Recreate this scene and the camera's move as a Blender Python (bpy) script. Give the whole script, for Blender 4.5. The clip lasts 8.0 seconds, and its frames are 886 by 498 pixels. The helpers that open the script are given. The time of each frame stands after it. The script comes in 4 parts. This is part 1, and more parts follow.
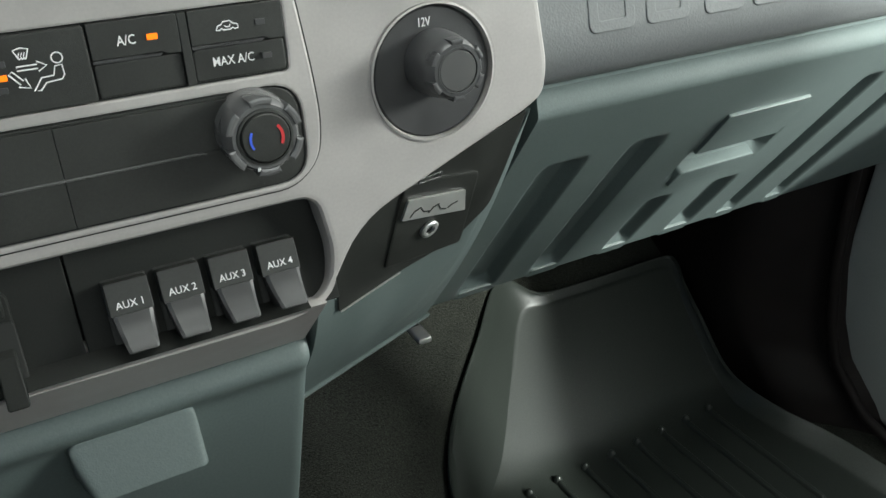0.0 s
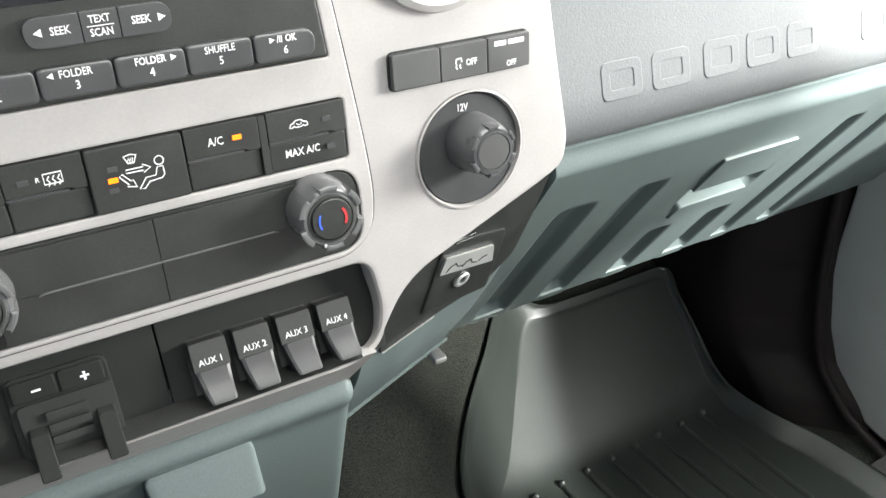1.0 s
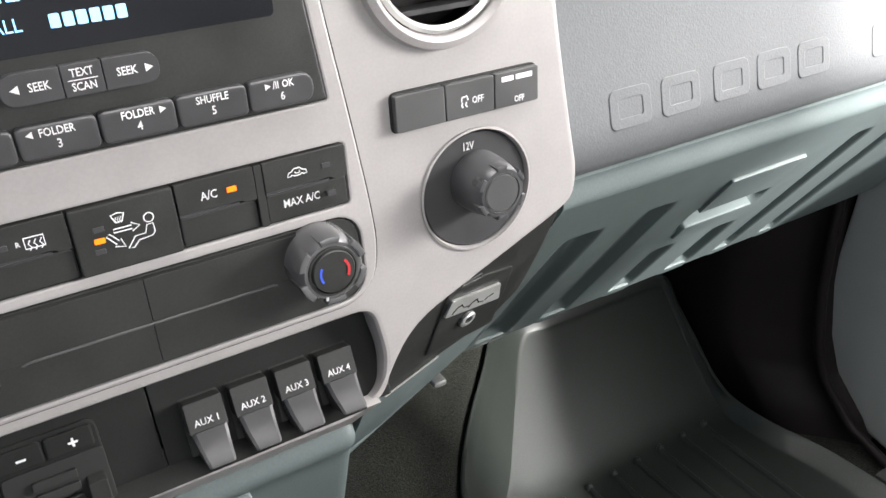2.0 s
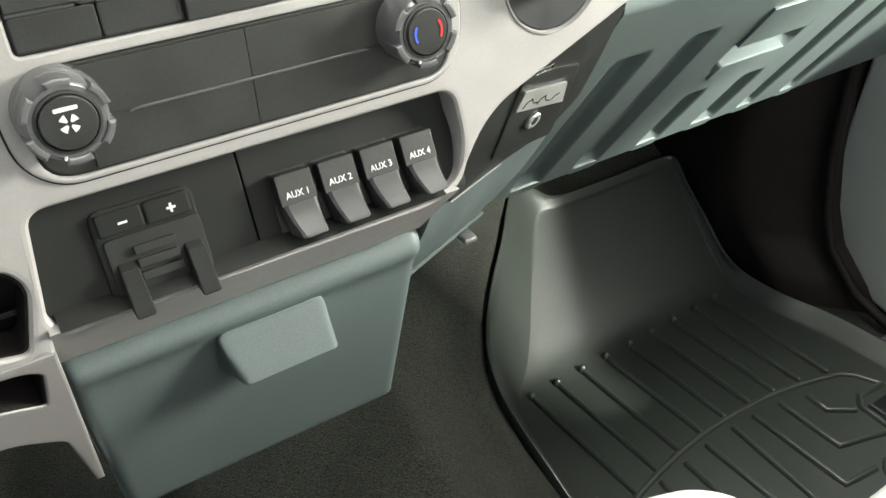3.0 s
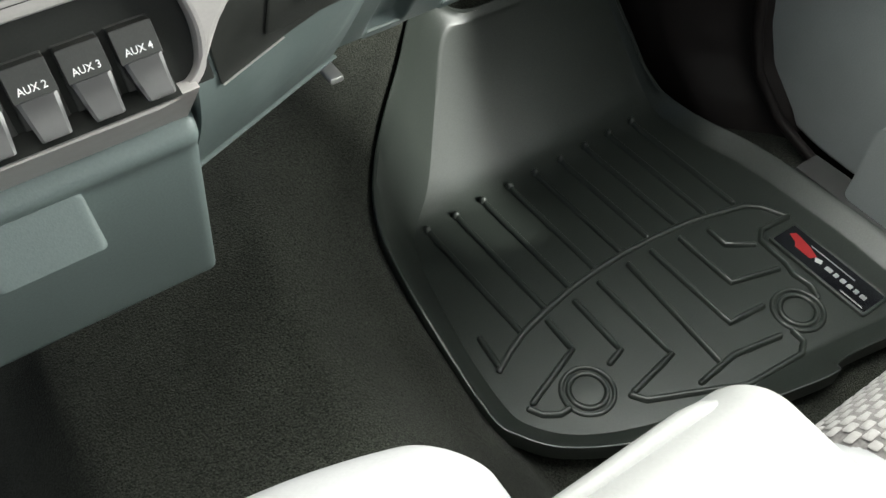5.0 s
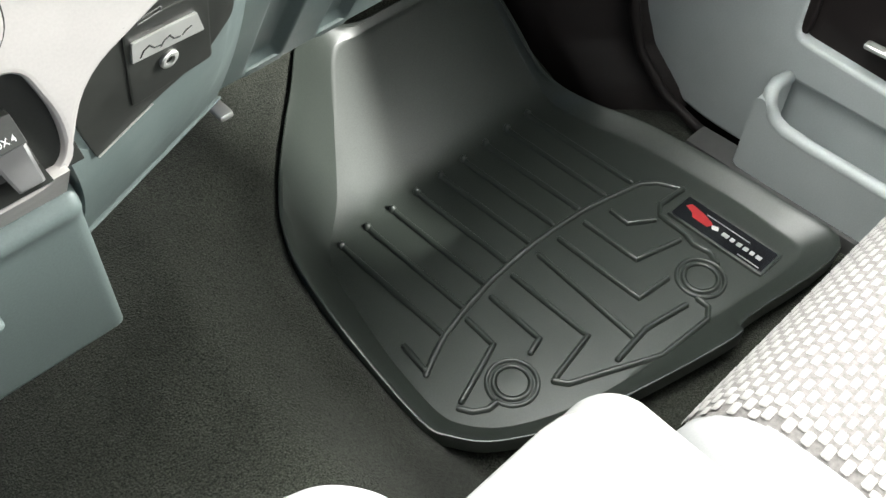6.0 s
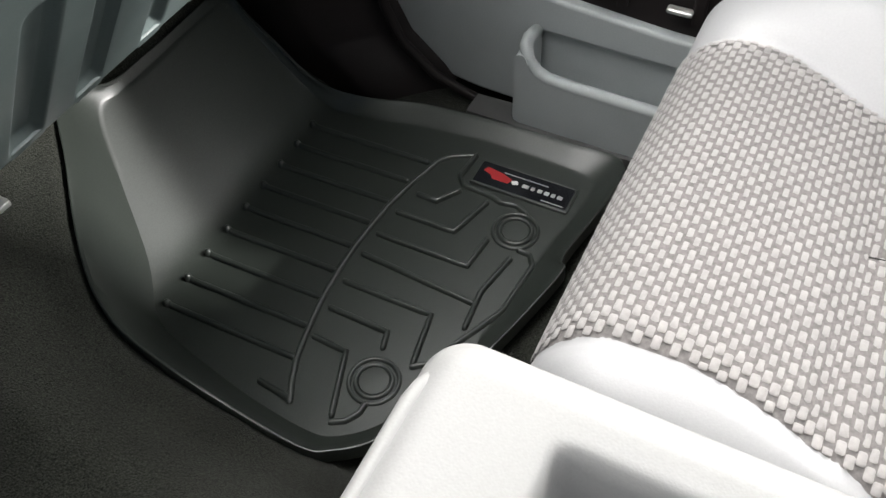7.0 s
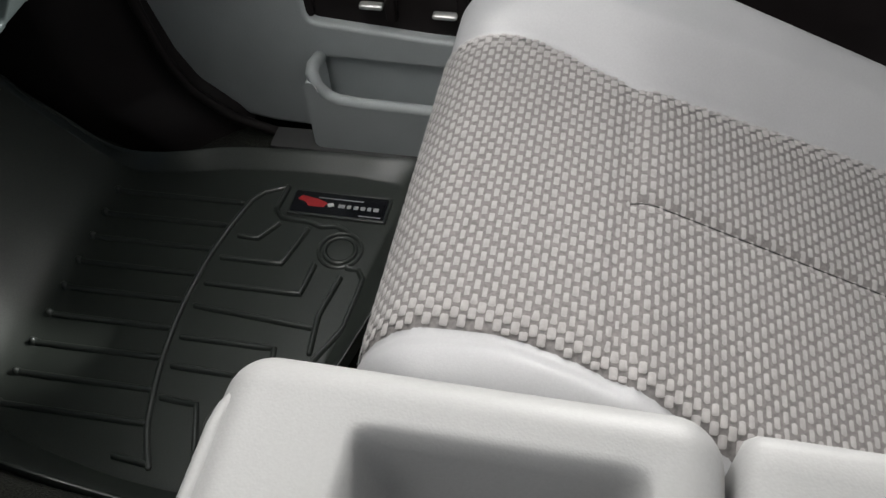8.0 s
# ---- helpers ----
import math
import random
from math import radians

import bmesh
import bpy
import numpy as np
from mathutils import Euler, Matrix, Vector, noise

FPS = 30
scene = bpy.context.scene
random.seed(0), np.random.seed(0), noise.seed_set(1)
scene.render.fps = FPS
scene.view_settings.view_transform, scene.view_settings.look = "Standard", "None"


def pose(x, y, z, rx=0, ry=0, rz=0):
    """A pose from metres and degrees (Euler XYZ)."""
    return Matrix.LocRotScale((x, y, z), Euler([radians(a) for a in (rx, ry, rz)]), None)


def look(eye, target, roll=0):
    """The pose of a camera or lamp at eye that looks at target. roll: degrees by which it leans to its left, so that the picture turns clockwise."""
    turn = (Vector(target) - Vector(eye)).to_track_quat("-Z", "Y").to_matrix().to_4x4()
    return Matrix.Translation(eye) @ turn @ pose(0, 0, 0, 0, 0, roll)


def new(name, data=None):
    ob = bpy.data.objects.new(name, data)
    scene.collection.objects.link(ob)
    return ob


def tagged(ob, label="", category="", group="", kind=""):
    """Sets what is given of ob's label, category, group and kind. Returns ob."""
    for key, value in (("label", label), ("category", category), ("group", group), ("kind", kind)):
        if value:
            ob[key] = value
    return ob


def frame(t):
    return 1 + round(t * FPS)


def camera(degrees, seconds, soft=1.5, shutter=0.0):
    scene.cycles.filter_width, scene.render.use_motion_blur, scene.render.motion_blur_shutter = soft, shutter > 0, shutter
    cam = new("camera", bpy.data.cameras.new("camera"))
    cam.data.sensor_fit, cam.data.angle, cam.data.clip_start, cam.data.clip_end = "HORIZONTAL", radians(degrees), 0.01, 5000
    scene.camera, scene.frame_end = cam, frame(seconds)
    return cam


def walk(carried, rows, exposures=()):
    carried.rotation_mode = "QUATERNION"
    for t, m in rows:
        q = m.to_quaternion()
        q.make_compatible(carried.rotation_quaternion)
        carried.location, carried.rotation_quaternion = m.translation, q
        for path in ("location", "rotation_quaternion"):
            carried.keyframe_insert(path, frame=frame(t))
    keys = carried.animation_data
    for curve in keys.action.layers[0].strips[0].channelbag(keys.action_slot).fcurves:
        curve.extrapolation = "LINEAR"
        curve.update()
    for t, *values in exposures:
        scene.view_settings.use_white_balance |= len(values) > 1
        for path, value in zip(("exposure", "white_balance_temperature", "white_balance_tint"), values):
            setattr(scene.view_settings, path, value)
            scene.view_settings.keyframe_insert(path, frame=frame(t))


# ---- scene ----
from mathutils.bvhtree import BVHTree

cam = camera(56.1, 8.0)
PATH = [
    (0, (-0.03, -0.05, 0.797), (0.814, 1.464, -0.2), -0.5),
    (0.5, (-0.051, -0.061, 0.811), (0.799, 1.441, -0.199), -0.6),
    (1, (-0.069, -0.063, 0.858), (0.796, 1.427, -0.158), -0.6),
    (1.2, (-0.067, -0.051, 0.873), (0.804, 1.434, -0.145), -0.6),
    (2.3, (-0.059, -0.028, 0.865), (0.835, 1.436, -0.164), -1.3),
    (2.5, (-0.077, -0.035, 0.839), (0.824, 1.423, -0.192), -1.5),
    (3, (-0.134, -0.038, 0.802), (0.752, 1.332, -0.355), -1.1),
    (3.5, (-0.166, -0.035, 0.775), (0.652, 1.155, -0.608), -0.2),
    (4, (-0.147, -0.027, 0.769), (0.607, 1.039, -0.746), 0.3),
    (4.5, (-0.058, -0.027, 0.805), (0.675, 1.017, -0.735), 1.0),
    (5.8, (0.053, -0.044, 0.831), (0.745, 0.994, -0.732), -3.9),
    (6, (0.041, -0.047, 0.853), (0.851, 0.894, -0.715), -2.3),
    (6.5, (0.033, -0.063, 0.871), (0.966, 0.749, -0.7), -3.7),
    (7, (0.029, -0.065, 0.863), (1.099, 0.563, -0.706), -4.3),
    (7.5, (0.014, -0.088, 0.873), (1.161, 0.388, -0.694), -4.3),
    (8, (0.016, -0.116, 0.885), (1.234, 0.204, -0.669), -4.7),
]
walk(cam, [(t, look(eye, target, roll)) for t, eye, target, roll in PATH],
     [(0, -0.27, 6350, 0), (0.5, 0.70, 6350, 0), (1, 0.85, 6450, 7), (2.5, 0.30, 6500, 13), (3, 0.80, 6800, 3), (3.5, 0.37, 6500, 9), (4, -0.25, 6500, 8), (4.5, -0.08, 6500, 3),
      (6, 1.02, 6500, 5), (6.5, 0.45, 6500, 7), (7, 0.12, 6500, 11), (7.5, -0.36, 6500, 10), (8, -0.56, 6500, 11)])

# ---------------------------------------------------------------- light
world = bpy.data.worlds.new("sky")
scene.world = world
world.use_nodes = True
wn = world.node_tree.nodes
sky = wn.new("ShaderNodeTexSky")
sky.sky_type, sky.sun_disc = "NISHITA", False
sky.sun_elevation, sky.sun_rotation = radians(40), radians(60)
world.node_tree.links.new(sky.outputs[0], wn["Background"].inputs[0])
wn["Background"].inputs[1].default_value = 0.06


def window_light(name, eye, target, sx, sy, power, colour=(1, 1, 1)):
    data = bpy.data.lights.new(name, "AREA")
    data.shape, data.size, data.size_y, data.energy, data.color = "RECTANGLE", sx, sy, power, colour
    ob = new(name, data)
    ob.matrix_world = look(eye, target)
    return ob


WARM = (1.0, 0.985, 0.95)
window_light("windshield_daylight", (0.45, 0.36, 1.24), (0.42, 0.0, 0.59), 1.0, 0.6, 16, WARM)
window_light("passenger_window_daylight", (1.35, -0.28, 1.02), (0.0, 0.36, 0.45), 0.5, 0.30, 33, WARM)
window_light("driver_window_daylight", (-0.9, 0.22, 1.04), (0.9, 0.12, 0.10), 0.4, 0.4, 2.2, WARM)
window_light("rear_window_daylight", (0.35, -1.25, 1.12), (0.25, 0.4, 0.75), 1.0, 0.4, 4, WARM)
# a hall lamp outside, high behind the passenger window: it shines over the door sill on to the toe board and the mat
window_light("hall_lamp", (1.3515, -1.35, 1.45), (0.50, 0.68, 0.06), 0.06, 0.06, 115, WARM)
# added fill lamp without a known source, brightens toe board and mat
window_light("toe_fill_lamp", (1.18, -1.0, 1.6), (0.60, 0.60, 0.06), 0.25, 0.25, 5, WARM)


# ---------------------------------------------------------------- materials
def material(name, colour, rough=0.5, metal=0.0, vary=0.12, scale=30.0, bump=0.0, bump_scale=400.0,
             bump_kind="noise", spec=0.5, sheen=0.0, coat=0.0, dist=0.001, rvar=0.08, fine=0.0, fine_scale=800.0):
    m = bpy.data.materials.new(name)
    m.use_nodes = True
    n, l = m.node_tree.nodes, m.node_tree.links
    b = n["Principled BSDF"]
    b.inputs["Roughness"].default_value, b.inputs["Metallic"].default_value = rough, metal
    b.inputs["Specular IOR Level"].default_value = spec
    b.inputs["Sheen Weight"].default_value = sheen
    b.inputs["Coat Weight"].default_value = coat
    co = n.new("ShaderNodeTexCoord")
    big = n.new("ShaderNodeTexNoise")
    big.inputs["Scale"].default_value, big.inputs["Detail"].default_value = scale, 6
    l.new(co.outputs["Object"], big.inputs["Vector"])
    ramp = n.new("ShaderNodeMapRange")
    ramp.inputs[1].default_value, ramp.inputs[2].default_value = 0.3, 0.7
    ramp.inputs[3].default_value, ramp.inputs[4].default_value = 1 - vary, 1 + vary
    l.new(big.outputs[0], ramp.inputs[0])
    mul = n.new("ShaderNodeVectorMath")
    mul.operation = "SCALE"
    mul.inputs[0].default_value = colour
    l.new(ramp.outputs[0], mul.inputs["Scale"])
    last = mul.outputs[0]
    if fine:
        grain = n.new("ShaderNodeTexNoise")
        grain.inputs["Scale"].default_value, grain.inputs["Detail"].default_value = fine_scale, 2
        l.new(co.outputs["Object"], grain.inputs["Vector"])
        fr = n.new("ShaderNodeMapRange")
        fr.inputs[1].default_value, fr.inputs[2].default_value = 0.3, 0.7
        fr.inputs[3].default_value, fr.inputs[4].default_value = 1 - fine, 1 + fine
        l.new(grain.outputs[0], fr.inputs[0])
        mul2 = n.new("ShaderNodeVectorMath")
        mul2.operation = "SCALE"
        l.new(last, mul2.inputs[0])
        l.new(fr.outputs[0], mul2.inputs["Scale"])
        last = mul2.outputs[0]
    l.new(last, b.inputs["Base Color"])
    rr = n.new("ShaderNodeMapRange")
    rr.inputs[1].default_value, rr.inputs[2].default_value = 0.3, 0.7
    rr.inputs[3].default_value, rr.inputs[4].default_value = rough - rvar, rough + rvar
    l.new(big.outputs[0], rr.inputs[0])
    l.new(rr.outputs[0], b.inputs["Roughness"])
    if bump:
        if bump_kind == "noise":
            t = n.new("ShaderNodeTexNoise")
            t.inputs["Detail"].default_value = 3
            out = t.outputs[0]
        else:
            t = n.new("ShaderNodeTexVoronoi")
            t.feature = "SMOOTH_F1"
            out = t.outputs[0]
        t.inputs["Scale"].default_value = bump_scale
        l.new(co.outputs["Object"], t.inputs["Vector"])
        bp = n.new("ShaderNodeBump")
        bp.inputs["Strength"].default_value, bp.inputs["Distance"].default_value = bump, dist
        l.new(out, bp.inputs["Height"])
        l.new(bp.outputs[0], b.inputs["Normal"])
    return m


def glow(name, colour, strength):
    m = bpy.data.materials.new(name)
    m.use_nodes = True
    b = m.node_tree.nodes["Principled BSDF"]
    b.inputs["Base Color"].default_value = (*colour, 1)
    b.inputs["Emission Color"].default_value = (*colour, 1)
    b.inputs["Emission Strength"].default_value = strength
    return m


SILVER = material("satin_silver_paint", (0.405, 0.385, 0.376), 0.42, 0.12, 0.03, 60, 0.05, 900, fine=0.03, fine_scale=600)
PANEL = material("matt_black_panel", (0.0125, 0.0135, 0.0122), 0.6, 0, 0.15, 40, 0.1, 1500, spec=0.25, fine=0.1)
BLACK = material("black_button_plastic", (0.024, 0.025, 0.023), 0.42, 0, 0.2, 40, 0.12, 1500, fine=0.1)
GUNMETAL = material("gunmetal_gloss_plastic", (0.16, 0.16, 0.162), 0.24, 0.45, 0.1, 60, rvar=0.02)
CHARCOAL = material("charcoal_plastic", (0.05, 0.05, 0.052), 0.38, 0, 0.12, 50, 0.1, 1200)
GREYBTN = material("grey_button_plastic", (0.080, 0.080, 0.080), 0.42, 0, 0.08, 50, 0.1, 1200)
KNOBGREY = material("satin_grey_knob", (0.085, 0.085, 0.088), 0.3, 0.25, 0.06, 50, 0.05, 1200, rvar=0.03)
DASH = material("grained_grey_dash", (0.122, 0.128, 0.132), 0.6, 0, 0.06, 12, 0.16, 760, "voronoi", spec=0.35, dist=0.0008, fine=0.06, fine_scale=500)
TEAL = material("grey_green_plastic", (0.123, 0.152, 0.150), 0.46, 0, 0.06, 14, 0.09, 1000, "voronoi", fine=0.06, fine_scale=500)
DOORGREY = material("grey_door_plastic", (0.42, 0.45, 0.455), 0.46, 0, 0.05, 12, 0.15, 700, "voronoi", fine=0.05, fine_scale=500)
CARPET = material("black_carpet", (0.031, 0.033, 0.027), 0.95, 0, 0.45, 6, 1.0, 560, spec=0.08, sheen=0.08, dist=0.003, fine=0.7, fine_scale=520)
RUBBER = material("black_mat_rubber", (0.033, 0.039, 0.034), 0.36, 0, 0.06, 9, 0.13, 900, spec=0.95, dist=0.0005, rvar=0.008, fine=0.22, fine_scale=600)
VINYL = material("light_grey_vinyl", (0.285, 0.285, 0.28), 0.5, 0, 0.04, 12, 0.10, 800, "voronoi", dist=0.0008, fine=0.025, fine_scale=500)
SEATVINYL = material("pale_seat_vinyl", (0.41, 0.41, 0.415), 0.5, 0, 0.04, 12, 0.10, 800, "voronoi", dist=0.0008, fine=0.025, fine_scale=500)
FABRIC = material("grey_seat_cloth_ground", (0.19, 0.178, 0.172), 0.9, 0, 0.25, 300, 0.5, 1500, sheen=0.2)
YARN = material("pale_seat_yarn", (0.36, 0.345, 0.335), 0.85, 0, 0.12, 150, 0.4, 2500, sheen=0.2)
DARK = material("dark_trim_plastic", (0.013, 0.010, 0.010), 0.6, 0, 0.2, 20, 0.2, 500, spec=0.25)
GROOVE = material("seam_shadow_plastic", (0.013, 0.014, 0.013), 0.75)
WHITE = material("white_print", (0.8, 0.8, 0.8), 0.6)
GREYMARK = material("grey_print", (0.45, 0.45, 0.45), 0.5)
CHROME = material("brushed_metal", (0.72, 0.72, 0.70), 0.38, 0.7, 0.06, 80)
PADDLE = material("satin_black_paddle", (0.050, 0.050, 0.051), 0.42, 0.0, 0.1, 60, 0.06, 1500, rvar=0.04)
RED = material("red_print", (0.50, 0.03, 0.035), 0.5)
BLUE = material("blue_print", (0.05, 0.12, 0.75), 0.5)
AMBER = glow("amber_lamp", (1.0, 0.20, 0.0), 0.9)
CYAN = glow("blue_display_print", (0.25, 0.65, 1.0), 1.2)
LENS = material("display_lens", (0.01, 0.011, 0.014), 0.15, 0, 0.1, 20)
HEADLINER = material("grey_headliner", (0.5, 0.5, 0.5), 0.9, 0, 0.05, 10, 0.3, 500)


# ---------------------------------------------------------------- helpers
ROUND = set()


def part(name, bm, mat, parent=None, label="", smooth=22):
    if id(bm) in ROUND:
        smooth = max(smooth, 45)
        ROUND.discard(id(bm))
    me = bpy.data.meshes.new(name)
    bm.normal_update()
    bm.to_mesh(me)
    bm.free()
    me.materials.append(mat)
    me.set_sharp_from_angle(angle=radians(smooth))
    if smooth < 90:
        # broad flat faces stay flat, only the narrow bevels are rounded
        usual = 12 * sorted(p.area for p in me.polygons)[len(me.polygons) // 2]
        me.polygons.foreach_set("use_smooth", [len(p.vertices) == 4 and p.area < usual for p in me.polygons])
    ob = new(name, me)
    if parent is not None:
        ob.parent = parent
    if label:
        ob["label"] = label
    return ob


def thing(name, label, category, m=None, group="", kind=""):
    ob = new(name)
    ob.empty_display_size = 0.02
    ob.matrix_world = m if m is not None else Matrix()
    return tagged(ob, label, category, group, kind)


def fillet(pts, r, seg=5):
    """Rounds the corners of a closed outline. r: one radius, or one a corner."""
    out, n = [], len(pts)
    for i in range(n):
        p, a, b = Vector(pts[i]), Vector(pts[i - 1]), Vector(pts[(i + 1) % n])
        rad = r[i] if isinstance(r, (list, tuple)) else r
        if rad <= 0:
            out.append(tuple(p))
            continue
        d1, d2 = (a - p), (b - p)
        k = min(rad, d1.length * 0.49, d2.length * 0.49)
        s, e = p + d1.normalized() * k, p + d2.normalized() * k
        for j in range(seg + 1):
            f = j / seg
            out.append(tuple(s * (1 - f) ** 2 + p * 2 * f * (1 - f) + e * f * f))
    return out


def rect(u0, u1, v0, v1, r=0.0, seg=4):
    return fillet([(u0, v0), (u1, v0), (u1, v1), (u0, v1)], r, seg)


def circle(cu, cv, r, n=32):
    return [(cu + r * math.cos(2 * math.pi * i / n), cv + r * math.sin(2 * math.pi * i / n)) for i in range(n)]


def plate(bm, outer, w0, w1, bevel=0.0, holes=(), segments=2, warp=None):
    """A solid slab of an outline with holes, from w0 to w1, its upper edges bevelled."""
    vs0, es = [], []
    if bevel:
        for i in range(len(outer)):
            p, a, b = Vector(outer[i][:2]), Vector(outer[i - 1][:2]), Vector(outer[(i + 1) % len(outer)][:2])
            d1, d2 = p - a, b - p
            if d1.length > 1e-7 and d2.length > 1e-7:
                turn = abs(d1.angle_signed(d2))
                if 0.02 < turn < 1.0:
                    bevel = min(bevel, 0.7 * 0.5 * (d1.length + d2.length) / turn) if max(d1.length, d2.length) < 4 * min(d1.length, d2.length) else bevel
    for loop in (outer, *holes):
        vs = [bm.verts.new((p[0], p[1], w0)) for p in loop]
        vs0 += vs
        es += [bm.edges.new((vs[i], vs[(i + 1) % len(vs)])) for i in range(len(vs))]
    if holes:
        fs = [f for f in bmesh.ops.triangle_fill(bm, edges=es, use_beauty=True)["geom"] if isinstance(f, bmesh.types.BMFace)]
    else:
        fs = [bm.faces.new(vs0)]
    ext = bmesh.ops.extrude_face_region(bm, geom=fs)["geom"]
    top = [v for v in ext if isinstance(v, bmesh.types.BMVert)]
    for v in top:
        v.co.z = w1
    tops = set(top)
    everything = list(tops | set(vs0))
    faces = {f for v in everything for f in v.link_faces}
    bmesh.ops.recalc_face_normals(bm, faces=list(faces))
    if bevel:
        rim = [e for e in {e for v in top for e in v.link_edges}
               if e.verts[0] in tops and e.verts[1] in tops and len(e.link_faces) == 2 and e.calc_face_angle(0) > 0.7]
        made = bmesh.ops.bevel(bm, geom=rim, offset=bevel, segments=segments, affect="EDGES", profile=0.6)
        everything = list({v for v in bm.verts}) if warp else []
    if warp:
        for v in set(everything):
            v.co = Vector(warp(*v.co))
    return bm


def slab(outer, w0, w1, bevel=0.0, holes=(), segments=2, warp=None):
    return plate(bmesh.new(), outer, w0, w1, bevel, holes, segments, warp)


def lathe(profile, seg=40, bm=None, cu=0.0, cv=0.0):
    bm = bm or bmesh.new()
    rings = []
    for r, z in profile:
        if r <= 1e-6:
            rings.append([bm.verts.new((cu, cv, z))])
        else:
            rings.append([bm.verts.new((cu + r * math.cos(2 * math.pi * i / seg), cv + r * math.sin(2 * math.pi * i / seg), z)) for i in range(seg)])
    for a, b in zip(rings, rings[1:]):
        for i in range(seg):
            j = (i + 1) % seg
            q = [a[i % len(a)], a[j % len(a)], b[j % len(b)], b[i % len(b)]]
            q = list(dict.fromkeys(q))
            if len(q) > 2:
                bm.faces.new(q)
    bmesh.ops.recalc_face_normals(bm, faces=bm.faces)
    ROUND.add(id(bm))
    return bm


def sweep(pts, width, height, bm=None, seg=6, up=(0, 0, 1), full=False, closed=False):
    """A bead with a half-round (or full round) section along a line of points."""
    bm = bm or bmesh.new()
    pts = [Vector(p) for p in pts]
    rings = []
    for i, p in enumerate(pts):
        a = pts[i - 1] if (i or closed) else p
        b = pts[(i + 1) % len(pts)] if (i + 1 < len(pts) or closed) else p
        d = (b - a).normalized()
        side = d.cross(Vector(up)).normalized()
        nrm = side.cross(d).normalized()
        ring = []
        n = seg * 2 if full else seg
        for k in range(n if full else n + 1):
            ang = math.pi * k / seg
            ring.append(bm.verts.new(p + side * math.cos(ang) * width / 2 + nrm * math.sin(ang) * height))
        rings.append(ring)
    pairs = list(zip(rings, rings[1:])) + ([(rings[-1], rings[0])] if closed else [])
    for a, b in pairs:
        m = len(a)
        for k in range(m if full else m - 1):
            bm.faces.new((a[k], a[(k + 1) % m], b[(k + 1) % m], b[k]))
    if not closed:
        for end in (rings[0], rings[-1]):
            bm.faces.new(end)
    bmesh.ops.recalc_face_normals(bm, faces=bm.faces)
    ROUND.add(id(bm))
    return bm


def sheet(f, ns, nt, bm=None):
    bm = bm or bmesh.new()
    vs = [[bm.verts.new(f(i / ns, j / nt)) for j in range(nt + 1)] for i in range(ns + 1)]
    for i in range(ns):
        for j in range(nt):
            bm.faces.new((vs[i][j], vs[i + 1][j], vs[i + 1][j + 1], vs[i][j + 1]))
    return bm


def prism(profile, x0, x1, bevel=0.0, axis="x"):
    """A profile in the (y, z) plane pulled along x."""
    bm = slab(profile, x0, x1, 0)
    for v in bm.verts:
        v.co = Vector((v.co.z, v.co.x, v.co.y))
    bmesh.ops.recalc_face_normals(bm, faces=bm.faces)
    if bevel:
        rim = [e for e in bm.edges if len(e.link_faces) == 2 and e.calc_face_angle(0) > 0.5]
        bmesh.ops.bevel(bm, geom=rim, offset=bevel, segments=2, affect="EDGES")
    return bm


def pillow(x0, x1, y0, y1, z0, z1, r, n=(30, 30, 12), warp=None):
    """A box with rounded edges, finely divided, that warp(p) may reshape."""
    bm = bmesh.new()
    lo, hi = Vector((x0, y0, z0)), Vector((x1, y1, z1))
    nn = n

    seen = {}

    def vert(i, j, k):
        key = (i, j, k)
        if key not in seen:
            p = Vector([lo[a] + (hi[a] - lo[a]) * q / nn[a] for a, q in enumerate(key)])
            c = Vector([min(max(p[a], lo[a] + r), hi[a] - r) for a in range(3)])
            d = p - c
            if d.length > 1e-9:
                m = max(abs(d.x), abs(d.y), abs(d.z))
                p = c + d.normalized() * m
            if warp:
                p = Vector(warp(p))
            seen[key] = bm.verts.new(p)
        return seen[key]

    for a in range(3):
        b, c = (a + 1) % 3, (a + 2) % 3
        for side in (0, nn[a]):
            for i in range(nn[b]):
                for j in range(nn[c]):
                    q = []
                    for di, dj in ((0, 0), (1, 0), (1, 1), (0, 1)):
                        key = [0, 0, 0]
                        key[a], key[b], key[c] = side, i + di, j + dj
                        q.append(vert(*key))
                    bm.faces.new(q)
    bmesh.ops.recalc_face_normals(bm, faces=bm.faces)
    ROUND.add(id(bm))
    return bm


def step(a, b, x):
    t = min(max((x - a) / (b - a), 0), 1)
    return t * t * (3 - 2 * t)


def bell(x, w):
    return math.exp(-(x / w) ** 2)


def lettering(name, text, size, u, v, w, parent, mat=WHITE, align="CENTER", squeeze=1.0, bold=0.0):
    cu = bpy.data.curves.new(name, "FONT")
    cu.body, cu.size, cu.align_x, cu.align_y = text, size, align, "CENTER"
    cu.extrude, cu.offset, cu.resolution_u = 0.00012, bold, 2
    tmp = bpy.data.objects.new(name, cu)
    scene.collection.objects.link(tmp)
    bpy.context.view_layer.update()
    me = bpy.data.meshes.new_from_object(tmp.evaluated_get(bpy.context.evaluated_depsgraph_get()))
    bpy.data.objects.remove(tmp)
    for q in me.vertices:
        q.co = (q.co.x * squeeze + u, q.co.y + v, q.co.z + w)
    me.materials.clear()
    me.materials.append(mat)
    ob = new(name, me)
    ob.parent = parent
    return ob


